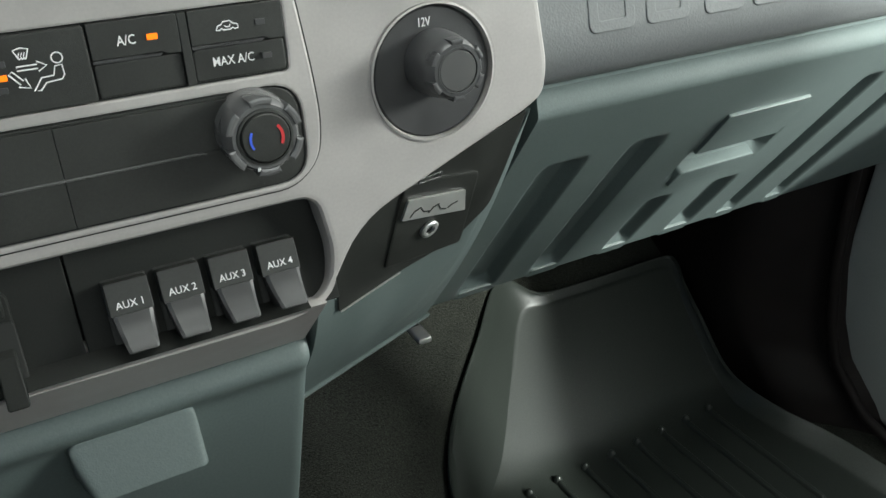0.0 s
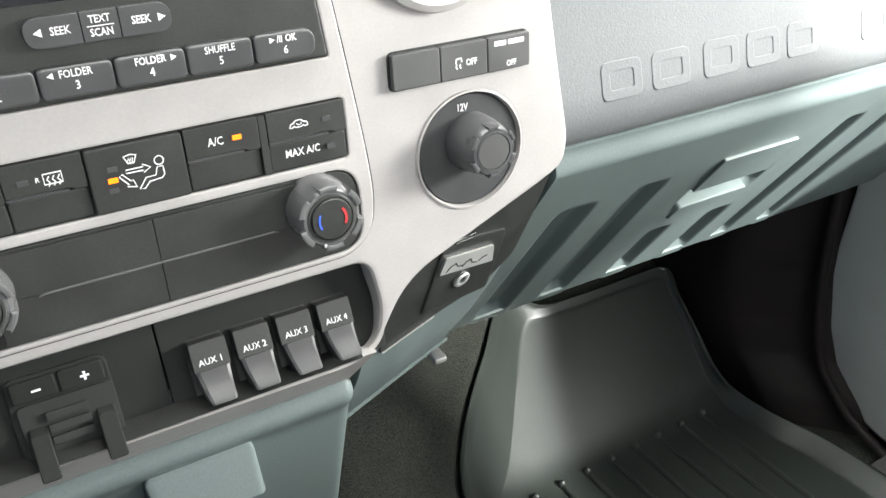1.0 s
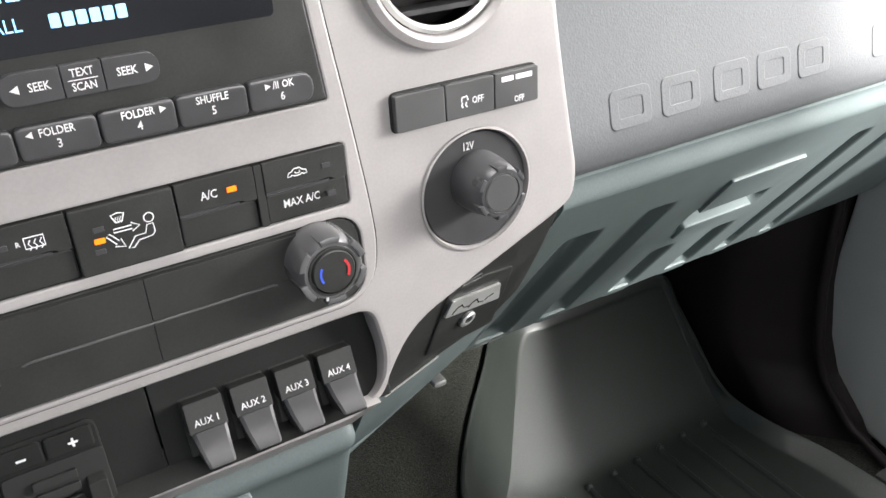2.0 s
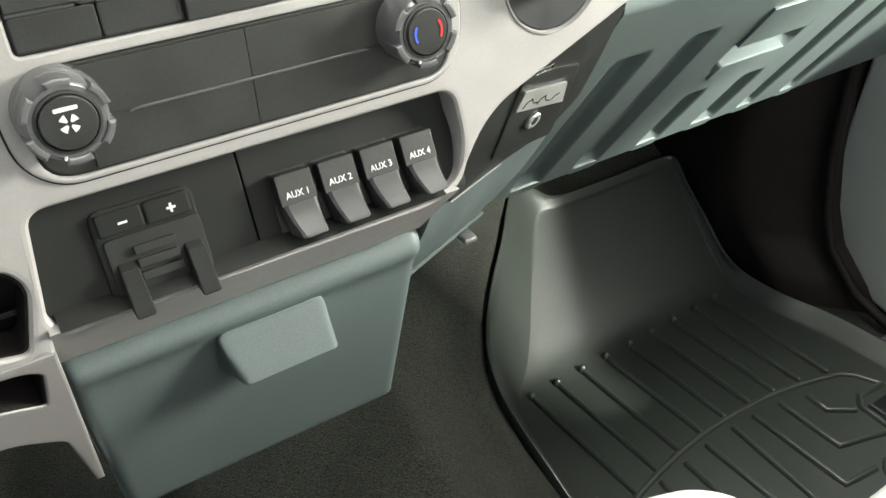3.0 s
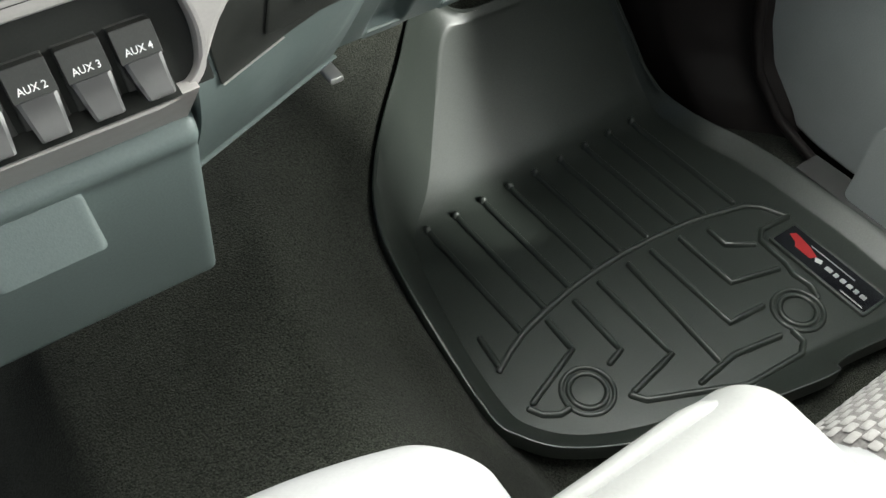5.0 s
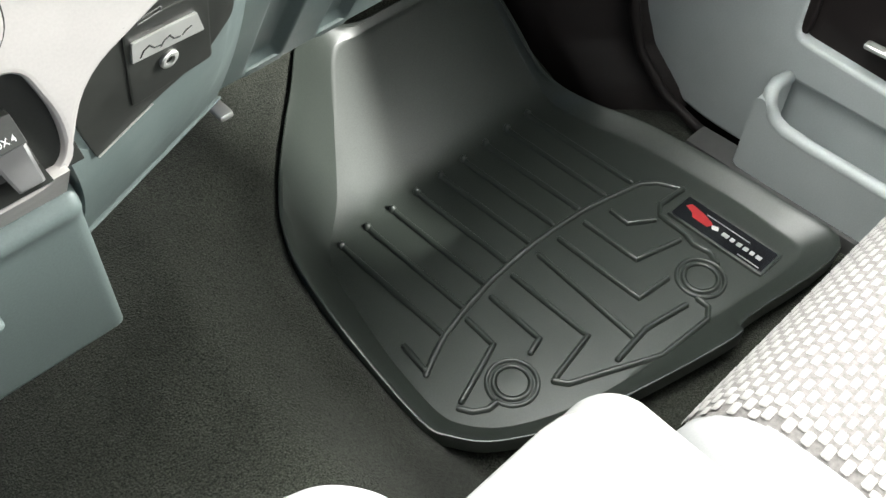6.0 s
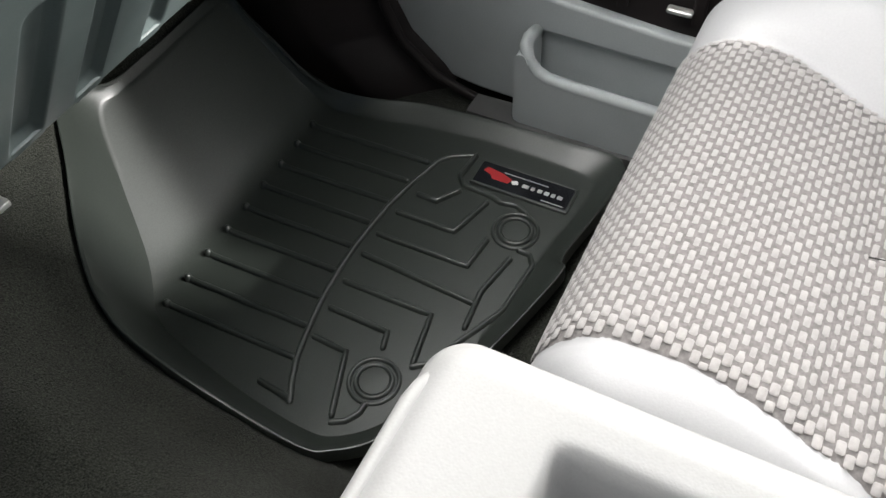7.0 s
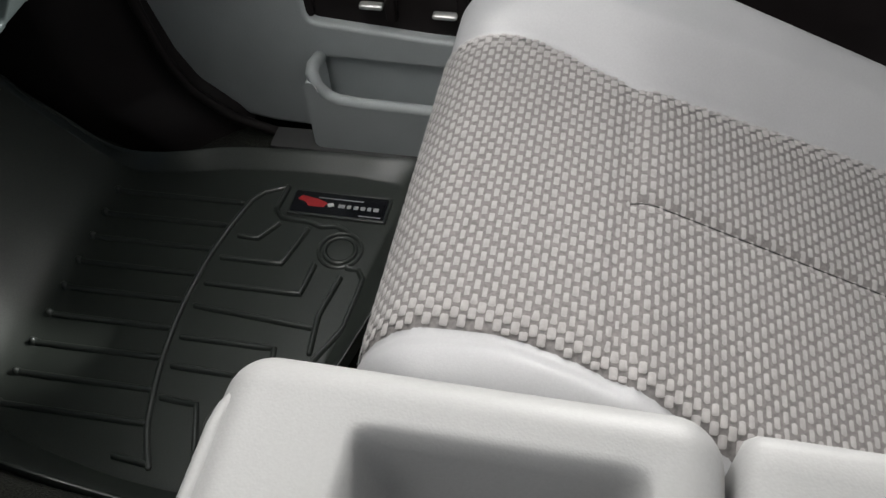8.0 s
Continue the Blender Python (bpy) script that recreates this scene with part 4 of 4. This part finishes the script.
def build_media_port():
    """Black slanted panel under the silver edge, with a bright plaque, a socket and a port."""
    tilt = lambda x, y, z: (x, y, z - 0.004 - 0.197 * (x - 0.119) + 0.543 * (y - 0.0099))
    seat_of = lambda x, y, z: tilt(x - 0.004, y + 0.0045, z - 0.0030)
    port = thing("media_port_panel", "glossy black slanted port panel with bright plaque and audio socket", "port panel", STACK)
    loop = fillet([(0.2245, 0.0495), (0.119, 0.0110), (0.1085, -0.020), (0.1165, -0.066), (0.158, -0.050), (0.198, -0.041), (0.2205, -0.020), (0.224, 0.008)],
                  [0.002, 0.006, 0.02, 0.003, 0.01, 0.004, 0.006, 0.02], 5)
    part("port_panel", slab(loop, -0.004, 0.0, 0.001, (), 2, tilt), BLACK, port)
    part("port_edge", sweep([tilt(x, y, 0.0006) for x, y in ((0.1172, -0.0645), (0.137, -0.0575), (0.158, -0.0500))], 0.0012, 0.0010, None, 4), CHROME, port, "bright lower edge")
    part("port_module", slab(fillet([(0.148, -0.045), (0.208, -0.049), (0.205, 0.010), (0.149, 0.022)], 0.004), -0.001, 0.0045, 0.0015, (), 2, seat_of), BLACK, port)
    plaque = part("plaque", slab(fillet([(0.1515, -0.0068), (0.2005, -0.0172), (0.1955, 0.0002), (0.1530, 0.0078)], 0.001), 0.0045, 0.0066, 0.0008, (), 2, seat_of), CHROME, port, "bright metal plaque with dark strokes")
    for x, y, a in ((0.160, -0.0032, 0.6), (0.167, -0.0038, -0.5), (0.1735, -0.0052, 0.5), (0.180, -0.0066, -0.6), (0.188, -0.0080, 0.3)):
        pts = [seat_of(x - 0.0034, y - 0.0045 * a, 0.0067), seat_of(x - 0.001, y + 0.002 * a, 0.0067), seat_of(x + 0.0034, y + 0.0045 * a, 0.0067)]
        part("plaque_stroke", sweep(pts, 0.0011, 0.0003, None, 2), GROOVE, plaque)
    jack = lathe([(0.0062, 0.0045), (0.0062, 0.0068), (0.0052, 0.0078), (0.0032, 0.0076), (0.0030, 0.0060), (0.0030, 0.0046)], 28)
    for q in jack.verts:
        q.co = Vector(seat_of(q.co.x + 0.1752, q.co.y - 0.0228, q.co.z))
    part("audio_socket", jack, CHROME, port, "bright ring audio socket")
    part("socket_hole", slab(circle(0.1752, -0.0228, 0.0031, 20), 0.0045, 0.0052, 0, (), 1, seat_of), GROOVE, port)
    part("usb_slot", slab(rect(0.1580, 0.1740, 0.0165, 0.0205, 0.0006), 0.0040, 0.0052, 0.0003, (rect(0.1592, 0.1728, 0.0176, 0.0200),), 1, seat_of), GREYBTN, port, "slim port opening")
    return port


build_media_port()


def build_flank():
    """Grey-green side piece under the port panel, turning forward to the glovebox."""
    fl = thing("stack_side_panel", "grey-green plastic side panel under the centre stack", "dash trim")
    top = [(0.098, 0.318, 0.556), (0.112, 0.335, 0.530), (0.135, 0.345, 0.520), (0.165, 0.352, 0.528), (0.200, 0.356, 0.537), (0.224, 0.352, 0.556), (0.232, 0.338, 0.592), (0.246, 0.336, 0.622)]
    bot = [tuple(Vector((0.095, 0.4145, 0.397)).lerp(Vector((0.264, 0.511, 0.364)), k / 7)) for k in range(8)]

    def f(s, t):
        k = min(int(s * 7), 6)
        a = s * 7 - k
        p = Vector(top[k]).lerp(Vector(top[k + 1]), a)
        q = Vector(bot[k]).lerp(Vector(bot[k + 1]), a)
        return p.lerp(q, t) + Vector((0.006, -0.006, 0.0)) * math.sin(math.pi * t)

    bm = sheet(f, 28, 14)
    ext = bmesh.ops.extrude_edge_only(bm, edges=[e for e in bm.edges if e.is_boundary])["geom"]
    for v in ext:
        if isinstance(v, bmesh.types.BMVert):
            v.co += Vector((-0.004, 0.02, 0.006))
    bmesh.ops.recalc_face_normals(bm, faces=bm.faces)
    part("side_skin", bm, TEAL, fl, "", 40)
    part("bottom_lip", sweep([Vector(q) + Vector((0.001, -0.001, 0.0)) for q in bot], 0.004, 0.003, None, 5, (0.3, -0.8, 0.3), True), TEAL, fl)
    return fl


build_flank()


def build_bracket():
    br = thing("dash_bracket", "small bare metal bracket under the dash", "bracket", Matrix.Translation((0.287, 0.575, 0.296)))
    part("bracket_plate", pillow(-0.008, 0.008, -0.019, 0.019, -0.004, 0.004, 0.003, (6, 8, 4)), CHROME, br)
    part("bracket_arm", pillow(-0.006, 0.006, 0.004, 0.018, 0.0, 0.15, 0.003, (4, 4, 8)), DARK, br)
    return br


build_bracket()


def build_tray():
    """Drop-front bin: a leaning rounded door with a wedge pull."""
    M = Matrix(((1, 0, 0, 0), (0, -0.2276, -0.9737, 0.3464), (0, 0.9737, -0.2276, 0.497), (0, 0, 0, 1)))
    tray = thing("dash_bin", "grey-green pull-out dash bin with a wedge pull, closed", "dash bin", M)
    def shape(p):
        f = -p.y / 0.178
        x = p.x + (0.010 * f if p.x < -0.01 else -0.008 * f) * abs(p.x + 0.015) / 0.112
        z = p.z + (0.0045 * bell(p.y + 0.012, 0.009) - 0.016 * max(0, (p.y + 0.010) / 0.015) ** 2) * (1 if p.z > -0.02 else 0)
        return (x, p.y + 0.02 * (p.x + 0.13) * -f, z)

    part("bin_door", pillow(-0.129, 0.099, -0.178, 0.005, -0.045, 0.0, 0.007, (64, 60, 12), shape), TEAL, tray, "", 180)
    back = fillet([(-0.133, 0.002), (-0.124, -0.160), (0.086, -0.168), (0.094, 0.002)], 0.008, 5)
    part("bin_body", slab(back, -0.16, -0.038, 0.004), TEAL, tray)
    # wedge pull: its face rises from the door towards the lower edge, then drops back
    def wedge(p):
        prof = 0.004 + 0.023 * min(1.0, max(0.0, (-0.020 - p.y) / 0.026)) if p.y > -0.046 else 0.027 * max(0.0, (p.y + 0.056) / 0.010)
        f = max(0.0, p.z) / 0.03
        x = p.x + (0.010 * (1 - (p.x + 0.05) / 0.08)) * f * step(-0.02, -0.06, p.y)
        return (x, p.y, p.z if p.z < 0 else prof * f)

    part("pull", pillow(-0.045, 0.025, -0.056, -0.019, -0.012, 0.03, 0.005, (36, 40, 14), wedge), TEAL, tray, "", 180)
    return tray


build_tray()


# ---------------------------------------------------------------- door
def build_door():
    door = thing("passenger_door", "grey plastic passenger door panel with map pocket, closed", "car door")

    def yz(loop, x0, x1, bevel=0.004, holes=()):
        bm = slab(loop, -x1, -x0, bevel, holes, 3)
        for v in bm.verts:
            v.co = Vector((-v.co.z, v.co.x, v.co.y))
        bmesh.ops.recalc_face_normals(bm, faces=bm.faces)
        return bm

    outline = fillet([(-0.60, 0.75), (-0.60, -0.008), (0.552, -0.014), (0.522, 0.75)], [0, 0, 0.21, 0], 18)
    insert = fillet([(-0.50, 0.165), (0.10, 0.168), (0.297, 0.186), (0.302, 0.34), (-0.50, 0.34)], [0.02, 0.03, 0.016, 0.02, 0.02], 5)
    bay = fillet([(-0.45, 0.018), (0.286, 0.018), (0.288, 0.126), (0.14, 0.122), (-0.45, 0.112)], [0.01, 0.012, 0.012, 0.05, 0.01], 5)
    part("door_panel", yz(outline, 0.938, 0.968, 0.006, (insert, bay)), DOORGREY, door, "", 40)
    part("door_insert", yz(rect(-0.52, 0.31, 0.16, 0.36, 0.01), 0.955, 0.966, 0.0), DARK, door, "dark brown lower door insert")
    part("pocket_back", yz(rect(-0.47, 0.30, 0.005, 0.14, 0.004), 0.950, 0.962, 0.0), DOORGREY, door)
    for y in (0.295, 0.175, 0.075, -0.03):
        part("insert_rib", pillow(0.944, 0.957, y - 0.008, y + 0.008, 0.19, 0.335, 0.004, (4, 6, 8)), DARK, door)
    # clips in bright metal, painting the gleam of lips that catch light
    for y, z in ((0.200, 0.224), (0.098, 0.216)):
        part("clip", pillow(0.936, 0.950, y - 0.017, y + 0.017, z - 0.010, z - 0.003, 0.0030, (4, 8, 5)), CHROME, door, "bright metal clip for a lip that catches light")
    # map pocket: outer wall with a dipping rim, end wall, floor
    wall = fillet([(-0.45, 0.004), (0.294, 0.010), (0.292, 0.132), (0.278, 0.134), (0.268, 0.106), (0.244, 0.096), (-0.45, 0.078)], [0.004, 0.012, 0.008, 0.007, 0.02, 0.03, 0.004], 5)
    rim = [(0.936, 0.287, 0.128), (0.905, 0.286, 0.138), (0.885, 0.282, 0.139), (0.879, 0.277, 0.130), (0.879, 0.271, 0.116), (0.879, 0.262, 0.105), (0.879, 0.246, 0.098), (0.879, 0.21, 0.095), (0.879, 0.0, 0.090), (0.879, -0.45, 0.078)]
    part("pocket_rim", sweep(rim, 0.019, 0.0095, None, 8, (0, 0.3, 1), True), DOORGREY, door, "", 180)
    part("pocket_wall", yz(wall, 0.870, 0.887, 0.0), DOORGREY, door)
    part("pocket_end", pillow(0.874, 0.940, 0.278, 0.294, 0.006, 0.130, 0.006, (6, 4, 8)), DOORGREY, door)
    part("pocket_floor", pillow(0.874, 0.942, -0.45, 0.29, 0.002, 0.014, 0.004, (4, 8, 3)), DOORGREY, door)
    for k in range(5):
        part("vent_slot", pillow(0.932, 0.942, 0.36, 0.45, 0.245 + 0.018 * k, 0.252 + 0.018 * k, 0.003, (3, 8, 3)), DOORGREY, door)
    return door


build_door()
seal = [(0.905, 0.30, -0.012), (0.905, 0.34, -0.008), (0.905, 0.371, -0.002), (0.905, 0.439, 0.020), (0.905, 0.494, 0.068), (0.907, 0.518, 0.12), (0.91, 0.535, 0.20), (0.915, 0.545, 0.30), (0.915, 0.55, 0.5)]
tagged(part("trim_seal", sweep(seal, 0.016, 0.008, None, 6, (1, 0, 0), True), DARK, None), "black rubber door seal", "door seal", kind="structure")
tagged(part("trim_sill", pillow(0.862, 0.908, -0.6, 0.368, -0.03, 0.010, 0.005, (4, 20, 4)), GREYBTN, None), "dark plastic door sill strip", "door sill", kind="structure")


# ---------------------------------------------------------------- seats
SEAT_X0, SEAT_X1, FRONT, ROLL = 0.275, 0.812, 0.042, 0.055


def insert_right(y):
    return 0.640 + 0.060 * step(-0.17, -0.01, y) + 0.02 * step(-0.16, -0.4, y)


def insert_left(y):
    return 0.341 - 0.012 * step(-0.01, 0.05, y) - 0.016 * step(-0.06, -0.16, y) - 0.045 * step(-0.12, -0.30, y)


def soft(d, w):
    """A ramp that starts at 0, rounded over the width w."""
    return 0.0 if d < -w else ((d + w) ** 2 / (4 * w) if d < w else d)


def seat_top(x, y):
    z = 0.372
    xr = insert_right(y)
    z += 0.032 * step(xr + 0.002, xr + 0.07, x) * step(0.05, -0.12, y)
    z += 0.006 * step(insert_left(y) + 0.002, insert_left(y) - 0.02, x)
    z -= 0.0060 * bell(y + 0.150, 0.013) * step(0.30, 0.34, x) * (1 - step(xr - 0.01, xr + 0.01, x))
    z += 0.006 * bell(y + 0.06, 0.06) - 0.40 * soft(-0.165 - y, 0.006 + 0.05 * step(xr - 0.02, xr + 0.03, x))
    z -= 0.0035 * bell(x - 0.492, 0.006) * step(-0.14, -0.16, y)
    z -= 0.006 * bell(x - xr - 0.002, 0.010) + 0.0025 * bell(x - insert_left(y) + 0.003, 0.009)
    return z


def seat_point(x, s):
    """s: metres along the cushion from its back edge (0) over the front roll and down."""
    flat = 0.54 - 0.0
    y_end = FRONT - ROLL
    y0 = y_end - flat
    arc = ROLL * math.pi / 2
    if s < flat:
        y, dz, n = y0 + s, 0.0, (0, 0, 1)
    elif s < flat + arc:
        a = (s - flat) / ROLL
        y, dz, n = y_end + ROLL * math.sin(a), ROLL * (1 - math.cos(a)), (0, math.sin(a), math.cos(a))
    else:
        y, dz, n = FRONT - 0.15 * (s - flat - arc), ROLL + (s - flat - arc), (0, 1, 0)
    side = 0.0
    e = min(x - SEAT_X0, SEAT_X1 - x)
    if e < 0.045:
        side = 0.045 - math.sqrt(max(0, 0.045 ** 2 - (0.045 - e) ** 2))
    return Vector((x, y - 0.5 * side * (1 if s > flat else 0), seat_top(x, min(y, 0.03)) - dz - side)), Vector(n)


def build_seat():
    seat = thing("passenger_seat", "light grey vinyl passenger seat cushion with woven cloth insert", "seat")
    total = 0.54 + ROLL * math.pi / 2 + 0.13

    def cover(s, t):
        if s < 0.06:
            x, drop = SEAT_X0, (0.06 - s) / 0.06 * 0.18
        elif s > 0.94:
            x, drop = SEAT_X1, (s - 0.94) / 0.06 * 0.18
        else:
            x, drop = SEAT_X0 + (SEAT_X1 - SEAT_X0) * (s - 0.06) / 0.88, 0.0
        return seat_point(x, total * t)[0] - Vector((0, 0, drop))

    part("cushion_cover", sheet(cover, 150, 150), SEATVINYL, seat, "", 180)

    def cloth(s, t):
        d = total * t
        y = seat_point(0.5, d)[0].y
        x0, x1 = insert_left(y), insert_right(min(y, 0.02)) - 0.001
        p, n = seat_point(x0 + (x1 - x0) * s, d)
        return p + n * 0.0022 * min(1, 12 * s, 12 * (1 - s))

    part("cloth_insert", sheet(cloth, 120, 170), FABRIC, seat, "woven grey and off-white cloth", 180)
    # raised yarn floats in a brick layout
    bm = bmesh.new()
    rng = random.Random(4)
    py, px = 0.0066, 0.0136
    d = 0.02
    row = 0
    while d < total - 0.01:
        y = seat_point(0.5, d)[0].y
        xl = insert_left(y)
        x = 0.165 + (px / 2 if row % 2 else 0)
        xr = insert_right(min(y, 0.02)) - 0.004
        while x < xr + 0.006:
            p, n = seat_point(max(x, SEAT_X0 + 0.01), d)
            if x > xl - 0.006:
                along, side = Vector((1, 0, 0)), n.cross(Vector((1, 0, 0))).normalized()
                slope = seat_point(x + 0.004, d)[0].z - seat_point(x - 0.004, d)[0].z
                along = Vector((0.008, 0, slope)).normalized()
                L, W, h = 0.0051 * rng.uniform(0.94, 1.05), 0.0031 * rng.uniform(0.95, 1.04), 0.0008 * rng.uniform(0.7, 1.2)
                lo, hi = max(x - L, xl + 0.001), min(x + L, xr + 0.003)
                if hi - lo < 0.0055:
                    x += px
                    continue
                p, n = seat_point((lo + hi) / 2, d)
                L = (hi - lo) / 2
                base = p + n * 0.0018
                base += along * rng.uniform(-0.0004, 0.0004)
                ring = []
                for a, b, c in ((-1, -0.6, 0), (-1, 0.6, 0), (-0.8, 1, 0), (0.8, 1, 0), (1, 0.6, 0), (1, -0.6, 0), (0.8, -1, 0), (-0.8, -1, 0)):
                    ring.append(bm.verts.new(base + along * a * L + side * b * W))
                top = []
                for a, b in ((-0.75, -0.45), (-0.75, 0.45), (0.75, 0.45), (0.75, -0.45)):
                    top.append(bm.verts.new(base + along * a * L + side * b * W + n * h))
                bm.faces.new(top)
                bm.faces.new((ring[0], ring[1], top[1], top[0]))
                bm.faces.new((ring[1], ring[2], top[1]))
                bm.faces.new((ring[2], ring[3], top[2], top[1]))
                bm.faces.new((ring[3], ring[4], top[2]))
                bm.faces.new((ring[4], ring[5], top[3], top[2]))
                bm.faces.new((ring[5], ring[6], top[3]))
                bm.faces.new((ring[6], ring[7], top[0], top[3]))
                bm.faces.new((ring[7], ring[0], top[0]))
            x += px
        row += 1
        d += py
    bmesh.ops.recalc_face_normals(bm, faces=bm.faces)
    w = part("weave", bm, YARN, seat, "off-white raised yarn", 70)
    w["kind"] = "stuff"
    line = [seat_point(0.492, 0.02 + 0.01 * k)[0] + Vector((0, 0, 0.0026)) for k in range(39)]
    part("seam_thread", sweep(line, 0.0011, 0.0006, None, 4), GROOVE, seat, "dark stitched seam")
    part("seat_base", pillow(0.30, 0.84, -0.5, 0.0, -0.01, 0.20, 0.02, (6, 6, 4)), DARK, seat, "black seat base")
    return seat


build_seat()


def build_console():
    def dish(p):
        q = Vector(p)
        if q.z > 0.50:
            inx = step(0.176, 0.162, q.x) * step(-0.205, -0.190, q.x)
            iny = step(-0.024, -0.044, q.y) * step(-0.160, -0.142, q.y)
            q.z -= 0.054 * inx * iny
            q.z += 0.003 * bell(q.x - 0.06, 0.12) * bell(q.y - 0.0, 0.05)
        return q

    con = thing("center_console", "light grey vinyl folded centre armrest with a moulded recess", "console")
    part("armrest_pad", pillow(-0.230, 0.213, -0.192, 0.046, 0.43, 0.547, 0.024, (150, 90, 24), dish), VINYL, con, "", 180)
    part("front_welt", sweep([Vector((-0.212 + 0.0200 * k, 0.0385, 0.5390)) for k in range(20)] + [Vector((0.168 + 0.034 * math.sin(a * 0.2618), 0.0045 + 0.034 * math.cos(a * 0.2618), 0.5390 - 0.0006 * a * a)) for a in range(1, 7)], 0.011, 0.0055, None, 6, (0, 0.7, 0.7), True), VINYL, con, "rolled welt along the front edge")
    part("armrest_rear", pillow(-0.225, 0.207, -0.55, -0.1955, 0.40, 0.543, 0.012, (40, 40, 16)), VINYL, con)
    part("armrest_base", pillow(-0.20, 0.195, -0.52, 0.0, 0.02, 0.44, 0.02, (8, 10, 8)), VINYL, con)
    return con


build_console()


def build_headrest():
    hr = thing("center_headrest", "white vinyl centre headrest with stitched seams, folded forward", "headrest")

    def crown(p):
        q = Vector(p)
        u = (q.x + 0.006) / 0.116
        q.z += (0.005 * (1 - u * u) + 0.002 * u) * step(0.44, 0.50, q.z)
        q.y -= 0.021 * u * u * step(0.06, 0.13, q.y) + 0.05 * q.x * step(0.06, 0.10, q.y)
        # sewn crease along the end panel
        q.z -= 0.0016 * bell((q.x + 0.099) * 0.829 + (q.y - 0.112) * 0.559, 0.0045) * step(0.46, 0.48, q.z)
        return q

    pad = part("headrest_pad", pillow(-0.117, 0.119, 0.050, 0.1375, 0.42, 0.496, 0.031, (130, 56, 26), crown), SEATVINYL, hr, "", 180)
    skin = BVHTree.FromPolygons([v.co.copy() for v in pad.data.vertices], [tuple(f.vertices) for f in pad.data.polygons])

    def on_top(x, y):
        return skin.ray_cast(Vector((x, y, 0.6)), Vector((0, 0, -1)))[0]

    # a row of fine stitches beside the seam of the end panel
    for k in range(16):
        q = on_top(-0.1010 + 0.0015 * k, 0.1095 - 0.0024 * k)
        if q:
            part("stitch", pillow(q.x - 0.0005, q.x + 0.0005, q.y - 0.0008, q.y + 0.0008, q.z - 0.0008, q.z + 0.0003, 0.0003, (2, 3, 2)), YARN, pad)
    part("headrest_post", pillow(-0.04, -0.028, 0.0, 0.07, 0.43, 0.442, 0.004, (4, 6, 4)), CHROME, hr, "metal post")
    part("headrest_post", pillow(0.05, 0.062, 0.0, 0.07, 0.43, 0.442, 0.004, (4, 6, 4)), CHROME, hr, "metal post")
    return hr


build_headrest()
